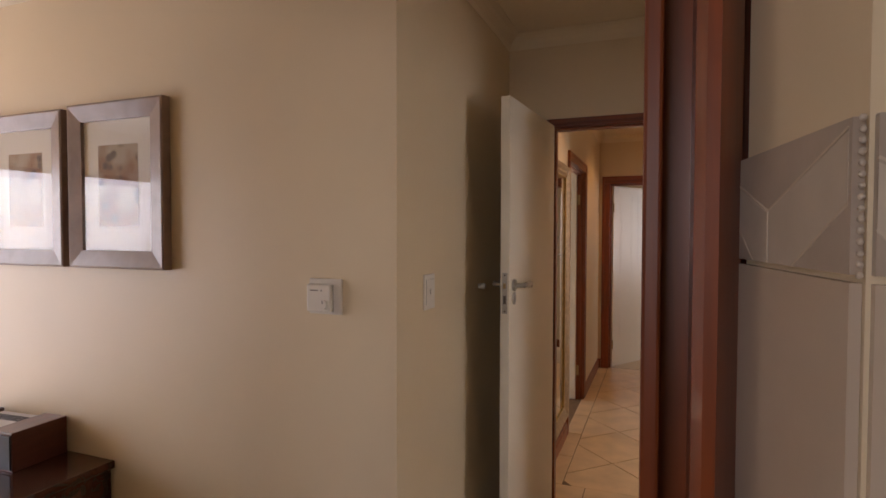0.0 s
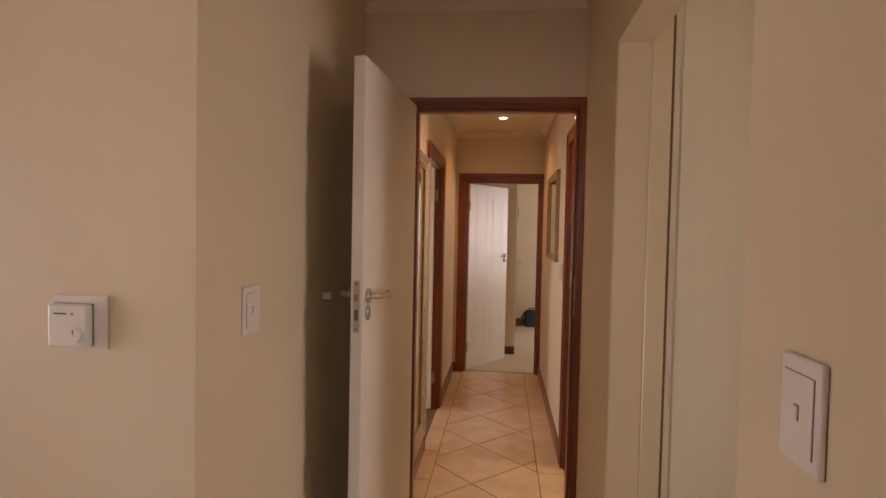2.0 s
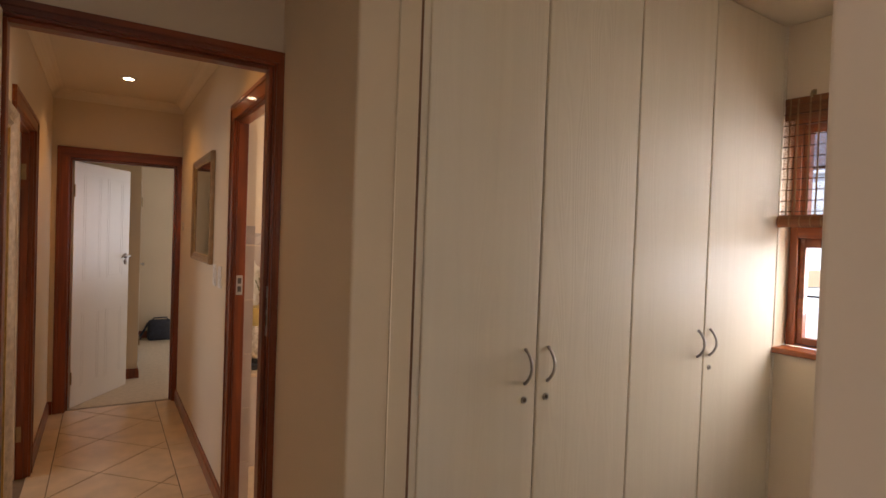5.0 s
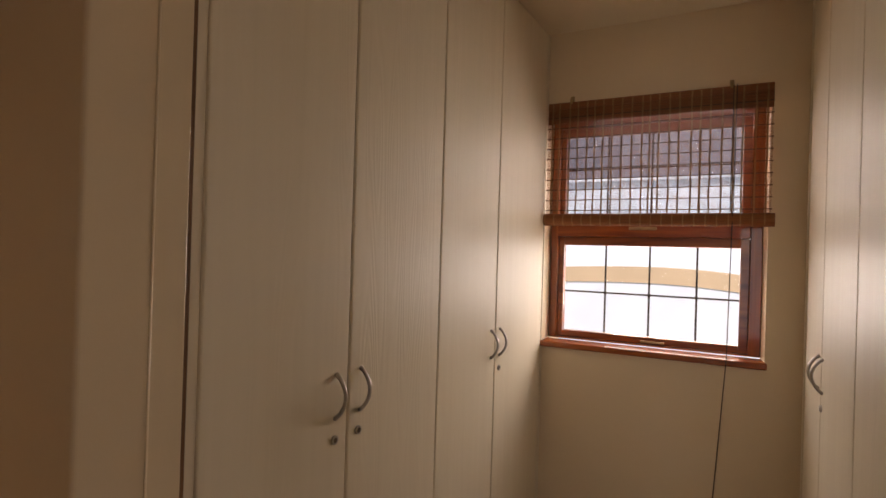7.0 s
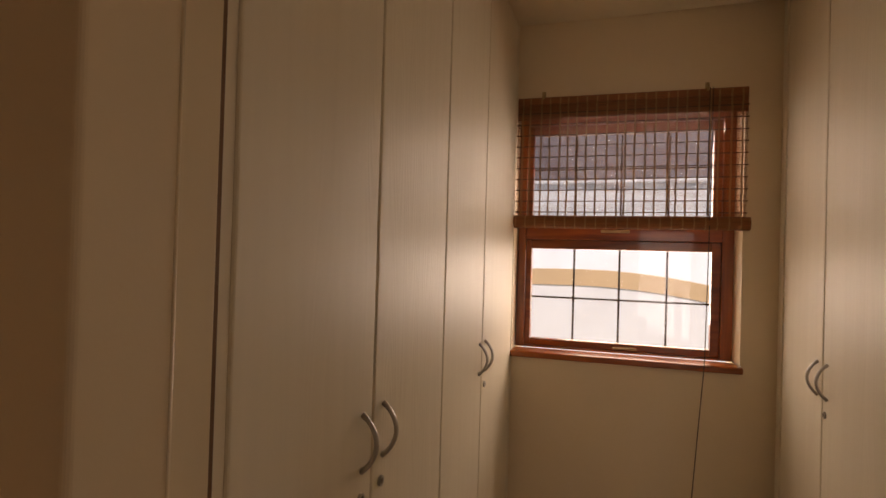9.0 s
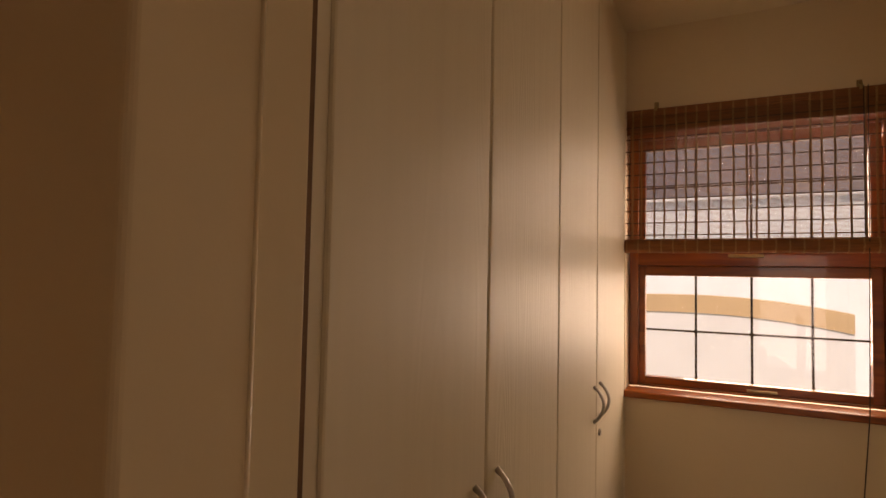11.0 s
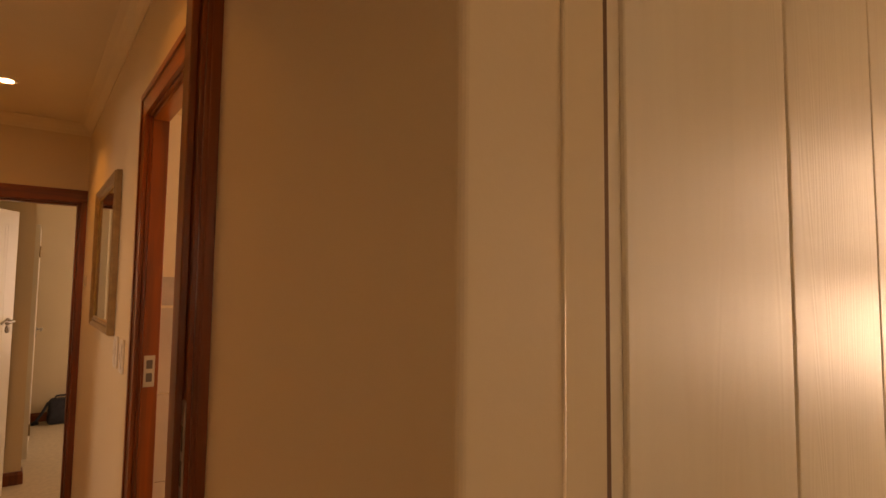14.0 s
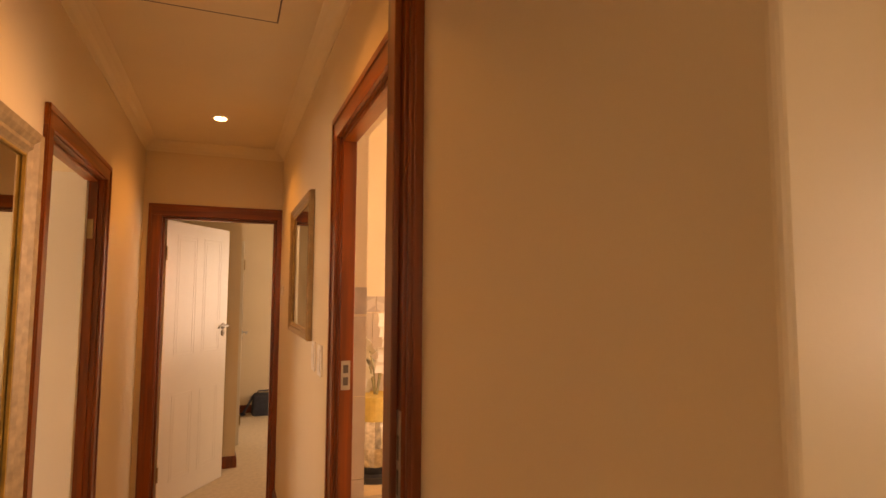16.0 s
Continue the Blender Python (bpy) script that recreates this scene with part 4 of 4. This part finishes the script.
# ---- bathroom glimpse ----
lg = thing("ledge", "cream tiled ledge below the bathroom wall", "ledge")
part("top", boxes((0.175, 1.3, 4.55, 4.985, 0.575, 0.60), bevel=0.004), TILE, lg)
part("front", boxes((0.175, 1.3, 4.56, 4.58, 0, 0.575)), WALLTILE, lg)
va = thing("vase", "silver mosaic vase with an amber neck and white orchids", "vase", at=(0.41, 4.74, 0.60))
bm = bmesh.new()
tube(bm, [(0, 0, 0), (0, 0, 0.03)], 0.13, 28)
part("base", bm, DARKPLASTIC, va, "dark round base")
bm = bmesh.new()
tube(bm, [(0, 0, 0.03), (0, 0, 0.07), (0, 0, 0.16), (0, 0, 0.24), (0, 0, 0.28)], [0.075, 0.10, 0.115, 0.10, 0.085], 24)
part("bowl", bm, CRYSTAL, va, "silver mirror mosaic bowl")
bm = bmesh.new()
tube(bm, [(0, 0, 0.28), (0, 0, 0.33), (0, 0, 0.40)], [0.085, 0.09, 0.105], 24)
part("neck", bm, YELLOW, va, "amber neck with the vase's yellow glow in its colour")
for k in range(5):
    bm = bmesh.new()
    a = k * 1.7
    tip = (0.09 * math.cos(a), 0.09 * math.sin(a), 0.55 + 0.055 * k)
    tube(bm, [(0, 0, 0.36), (0.03 * math.cos(a), 0.03 * math.sin(a), 0.52), tip], 0.004, 6)
    part("stem", bm, STALK, va)
    for q in range(4):
        bm = bmesh.new()
        c = Vector(tip) - Vector((0, 0, 0.055 * q)) + Vector((random.uniform(-0.03, 0.03), random.uniform(-0.03, 0.03), 0))
        for p in range(5):
            b = p * 2 * math.pi / 5
            u, w = Vector((math.cos(b), -0.25, math.sin(b))), Vector((-math.sin(b), 0, math.cos(b)))
            vs = [bm.verts.new(c), bm.verts.new(c + u * 0.03 + w * 0.022), bm.verts.new(c + u * 0.056), bm.verts.new(c + u * 0.03 - w * 0.022)]
            bm.faces.new(vs)
        ob = part("orchid_flower", bm, PETAL, va)
        sm = ob.modifiers.new("thick", "SOLIDIFY")
        sm.thickness = 0.002

# ---- outside the dressing window ----
struct("ground", boxes((2.38, 60, -40, 40, -0.4, -0.2), (-60, -5.72, -40, 40, -0.4, -0.2)), PAVING, "paved yard outside", "ground")
gw = thing("garden_wall", "white plastered garden wall with an arched tan coping", "wall", kind="structure")
ARCH = lambda y: 1.375 - 0.085 * (y - 2.3) ** 2 if y < 2.3 else 1.375 - 0.06 * (y - 2.3) ** 2 * 0.6
ys = [1.155 + 0.1 * k for k in range(60)]
bm = bmesh.new()
cols = []
for y in ys:
    zt = max(ARCH(y), 1.0)
    cols.append([bm.verts.new((x, y, z)) for x, z in ((5.0, -0.3), (5.0, zt - 0.15), (5.2, zt - 0.15), (5.2, -0.3))])
for A, B in zip(cols, cols[1:]):
    for k in range(4):
        bm.faces.new((A[k], A[(k + 1) % 4], B[(k + 1) % 4], B[k]))
bm.faces.new(cols[0][::-1]), bm.faces.new(cols[-1])
part("wall_body", bm, EXTCOOL, gw)
bm = bmesh.new()
cols = []
for y in ys:
    zt = max(ARCH(y), 1.0)
    cols.append([bm.verts.new((x, y, z)) for x, z in ((4.993, zt - 0.15), (4.993, zt), (5.23, zt), (5.23, zt - 0.15))])
for A, B in zip(cols, cols[1:]):
    for k in range(4):
        bm.faces.new((A[k], A[(k + 1) % 4], B[(k + 1) % 4], B[k]))
bm.faces.new(cols[0][::-1]), bm.faces.new(cols[-1])
part("coping", bm, EXTTAN, gw, "tan painted arched coping")
nh = thing("neighbour_house", "white plastered house with a dark grey roof", "house")
part("wall", boxes((9.0, 14.0, -12, 16, -0.3, 2.74)), EXTCOOL, nh)
bm = bmesh.new()
vs = [bm.verts.new(c) for c in ((8.96, -12.4, 2.74), (8.96, 16.4, 2.74), (11.5, 16.4, 4.8), (11.5, -12.4, 4.8), (14.4, -12.4, 2.74), (14.4, 16.4, 2.74))]
for q in ((0, 1, 2, 3), (3, 2, 5, 4), (0, 3, 4), (1, 5, 2), (0, 4, 5, 1)):
    bm.faces.new([vs[i] for i in q])
part("roof", bm, SLATE, nh, "blue-grey sheet roof")
part("gutter", boxes((8.93, 8.99, -12.4, 16.4, 2.70, 2.76), bevel=0.02), EXTCOOL, nh)

# ---- outside the bedroom ----
cu = thing("curtain", "peach curtain drawn to the side of the glazed doors", "curtain", at=(-5.52, 0, 0))
for y0, y1 in ((-2.0, -1.45), (1.1, 1.43)):
    bm = bmesh.new()
    top, bot = [], []
    for k in range(41):
        y = y0 + (y1 - y0) * k / 40
        x = 0.035 * math.sin(k * 1.25)
        top.append(bm.verts.new((x, y, 2.2))), bot.append(bm.verts.new((x * 1.3, y, 0.02)))
    for k in range(40):
        bm.faces.new((top[k], top[k + 1], bot[k + 1], bot[k]))
    ob = part("drape", bm, CURTAIN, cu, smooth=True)
    ob.modifiers.new("thick", "SOLIDIFY").thickness = 0.004
gd = tagged(new("glazed_door"), "timber framed glazed bedroom doors", "glazed door", kind="structure")
for y0, y1 in ((-1.6, -0.6), (-0.6, 0.4), (0.4, 1.4)):
    part("frame", boxes((-5.69, -5.64, y0, y0 + 0.06, 0, 2.1), (-5.69, -5.64, y1 - 0.06, y1, 0, 2.1), (-5.69, -5.64, y0 + 0.06, y1 - 0.06, 0, 0.1), (-5.69, -5.64, y0 + 0.06, y1 - 0.06, 2.0, 2.1), bevel=0.004), MERANTI, gd)
    p = part("pane", boxes((-5.667, -5.663, y0 + 0.058, y1 - 0.058, 0.098, 2.002)), PANE, gd)
    p.visible_shadow = False
hedge = tagged(new("hedge", bpy.data.meshes.new("hedge")), "green leafy garden hedge beyond the bedroom doors", "hedge", kind="stuff")
vs, fsx = [], []
rng = np.random.default_rng(4)
for k in range(5000):
    c = np.array([-8.6 + rng.normal(0, 0.35), rng.uniform(-6, 4), abs(rng.normal(0.9, 0.7))])
    u, w = rng.normal(0, 1, 3), rng.normal(0, 1, 3)
    u, w = u / np.linalg.norm(u) * 0.075, w / np.linalg.norm(w) * 0.045
    b = len(vs)
    vs += [tuple(c - u), tuple(c + w), tuple(c + u), tuple(c - w)]
    fsx.append((b, b + 1, b + 2, b + 3))
hedge.data.from_pydata(vs, [], fsx)
hedge.data.materials.append(LEAF)

# ---- wall tiles of the two bathrooms ----
rev_dir = (Vector((-0.132, 0.205)) - Vector((-0.160, 0.372))).normalized()


def tile_face(owner, name, origin, direction, length, z0, z1, material, thick=0.006, gap=0.002):
    """One tile on a vertical face that starts at origin and runs along direction; it stands out to the right of it."""
    d = Vector((direction[0], direction[1], 0))
    n = Vector((d.y, -d.x, 0))
    o = Vector((origin[0], origin[1], 0)) + d * gap
    bm = bmesh.new()
    e = d * (length - 2 * gap)
    ring = []
    for z in (z0 + gap, z1 - gap):
        ring.append([bm.verts.new(p + Vector((0, 0, z))) for p in (o + n * 0.0005, o + e + n * 0.0005, o + e + n * thick, o + n * thick)])
    a, b = ring
    bm.faces.new(a[::-1]), bm.faces.new(b)
    for i in range(4):
        bm.faces.new((a[i], a[(i + 1) % 4], b[(i + 1) % 4], b[i]))
    return part(name, bm, material, owner)


def band_inlay(owner, origin, direction, length, z0, z1):
    """Pale joints between the cut stones of a border tile."""
    d = Vector((direction[0], direction[1], 0))
    n = Vector((d.y, -d.x, 0))
    o = Vector((origin[0], origin[1], 0))
    place = lambda u, v, off: o + d * (length * u) + n * off + Vector((0, 0, z0 + (z1 - z0) * v))
    for shape in (((0.37, 0.47), (0.97, 0.90), (0.97, 0.44), (0.58, 0.03), (0.37, 0.03)), ((0.02, 0.69), (0.35, 0.45), (0.35, 0.03), (0.21, 0.03), (0.02, 0.28))):
        bm = bmesh.new()
        ring = [[bm.verts.new(place(u, v, off)) for u, v in shape] for off in (0.0055, 0.0063)]
        bm.faces.new(ring[1])
        for i in range(5):
            bm.faces.new((ring[0][i], ring[0][(i + 1) % 5], ring[1][(i + 1) % 5], ring[1][i]))
        part("pale_stone", bm, BANDLIGHT, owner)
    for p, q in (((0.36, 0.46), (0.02, 0.72)), ((0.36, 0.46), (0.97, 0.92)), ((0.36, 0.46), (0.36, 0.03)), ((0.97, 0.46), (0.60, 0.03)), ((0.02, 0.3), (0.2, 0.03))):
        bm = bmesh.new()
        side = Vector((q[0] - p[0], q[1] - p[1])).normalized()
        su, sv = -side.y * 0.0007 / length, side.x * 0.0007 / (z1 - z0)
        ring = [[bm.verts.new(place(c[0] + k * su, c[1] + k * sv, off)) for c, k in ((p, 1), (p, -1), (q, -1), (q, 1))] for off in (0.0055, 0.0066)]
        bm.faces.new(ring[1])
        for i in range(4):
            bm.faces.new((ring[0][i], ring[0][(i + 1) % 4], ring[1][(i + 1) % 4], ring[1][i]))
        part("stone_joint", bm, TILEGROUT, owner)


REVN = (-0.160, 0.372)
ln = (Vector((-0.132, 0.205)) - Vector(REVN)).length
for z0, z1 in ((0.0, 0.29), (0.29, 0.59), (0.59, 0.89), (0.89, 1.19), (1.19, 1.49)):
    tile_face(ens, "tile", REVN, rev_dir, ln, z0, z1, WALLTILE)
    for k in range(3):
        tile_face(ens, "tile", (-0.132 + 0.2 * k, 0.205), (1, 0), 0.2, z0, z1, WALLTILE)
tile_face(ens, "band_tile", REVN, rev_dir, ln, 1.49, 1.568, BANDTILE)
band_inlay(ens, REVN, rev_dir, ln, 1.49, 1.568)
for k in range(6):
    tile_face(ens, "band_tile", (-0.132 + 0.1 * k, 0.205), (1, 0), 0.1, 1.49, 1.568, BANDTILE)
    band_inlay(ens, (-0.132 + 0.1 * k, 0.205), (1, 0), 0.1, 1.49, 1.568)
# a rope-moulded bead on the corner
for k in range(15):
    bm = bmesh.new()
    bmesh.ops.create_uvsphere(bm, u_segments=8, v_segments=6, radius=0.0017, matrix=Matrix.Translation((-0.1355, 0.2012, 1.492 + k * 0.0052)))
    part("bead", bm, BANDLIGHT, ens, smooth=True)
bathn = bpy.data.objects["wall_bathroom_north"]
for z0, z1 in ((0.60, 0.88), (0.88, 1.14), (1.14, 1.40)):
    for k in range(5):
        tile_face(bathn, "tile", (0.17 + 0.28 * k, 5.0), (1, 0), 0.28, z0, z1, WALLTILE)
for k in range(9):
    tile_face(bathn, "band_tile", (0.17 + 0.15 * k, 5.0), (1, 0), 0.15, 1.40, 1.49, BANDTILE)
    band_inlay(bathn, (0.17 + 0.15 * k, 5.0), (1, 0), 0.15, 1.40, 1.49)
cr = bpy.data.objects["wall_corridor_right"]
for k in range(5):
    tile_face(cr, "tile", (0.116, 3.957), (1, 0), 0.056, 0.285 * k, 0.285 * (k + 1), WALLTILE)
tile_face(cr, "band_tile", (0.116, 3.957), (1, 0), 0.056, 1.43, 1.53, BANDTILE)

# ---- corridor floor tiles ----


def clip_poly(poly, axis, value, keep_less):
    out = []
    for i, p in enumerate(poly):
        q = poly[(i + 1) % len(poly)]
        a, b = p[axis] <= value, q[axis] <= value
        if not keep_less:
            a, b = not a, not b
        if a:
            out.append(p)
        if a != b:
            t = (value - p[axis]) / (q[axis] - p[axis])
            out.append((p[0] + (q[0] - p[0]) * t, p[1] + (q[1] - p[1]) * t))
    return out


def floor_tile(poly):
    if len(poly) < 3:
        return
    c = Vector((sum(p[0] for p in poly) / len(poly), sum(p[1] for p in poly) / len(poly)))
    area = sum(p[0] * q[1] - q[0] * p[1] for p, q in zip(poly, poly[1:] + poly[:1])) / 2
    if abs(area) < 0.004:
        return
    bm = bmesh.new()
    dz = random.uniform(0, 0.0006)
    a = [bm.verts.new((*p, -0.006)) for p in poly]
    b = [bm.verts.new((*p, -0.0012 + dz)) for p in poly]
    t = [bm.verts.new((*(Vector(p) + (c - Vector(p)).normalized() * 0.003), 0.0 + dz)) for p in poly]
    bm.faces.new(t)
    n = len(poly)
    for i in range(n):
        j = (i + 1) % n
        bm.faces.new((a[i], a[j], b[j], b[i])), bm.faces.new((b[i], b[j], t[j], t[i]))
    part("tile", bm, TILE, floor_corridor)


G = 0.005
LX, RX = -0.755, -0.100
hd = 0.31
for i in range(-8, 9):
    for j in range(-9, 14):
        if (i + j) % 2:
            continue
        cx, cy = -0.50 + hd * i, 4.56 + hd * j
        r = hd - G
        poly = [(cx - r, cy), (cx, cy - r), (cx + r, cy), (cx, cy + r)]
        for ax, v, less in ((0, LX + G / 2, False), (0, RX - G / 2, True), (1, 2.93 + 0.28, False), (1, 6.30, True)):
            poly = clip_poly(poly, ax, v, less) if len(poly) > 2 else poly
        floor_tile(poly)
for x0, x1, off in ((-0.875, LX, 0.0), (RX, 0.07, 0.25)):
    y = 2.93 + 0.28 - off
    while y < 6.30:
        y0, y1 = max(y, 3.21), min(y + 0.44, 6.30)
        if y1 > y0 + 0.02:
            floor_tile([(x0 + G / 2, y0 + G / 2), (x1 - G / 2, y0 + G / 2), (x1 - G / 2, y1 - G / 2), (x0 + G / 2, y1 - G / 2)])
        y += 0.44
for x0, x1 in ((-0.875, -0.62), (-0.62, -0.22), (-0.22, 0.07)):
    floor_tile([(x0 + G / 2, 2.93), (x1 - G / 2, 2.93), (x1 - G / 2, 3.21 - G / 2), (x0 + G / 2, 3.21 - G / 2)])
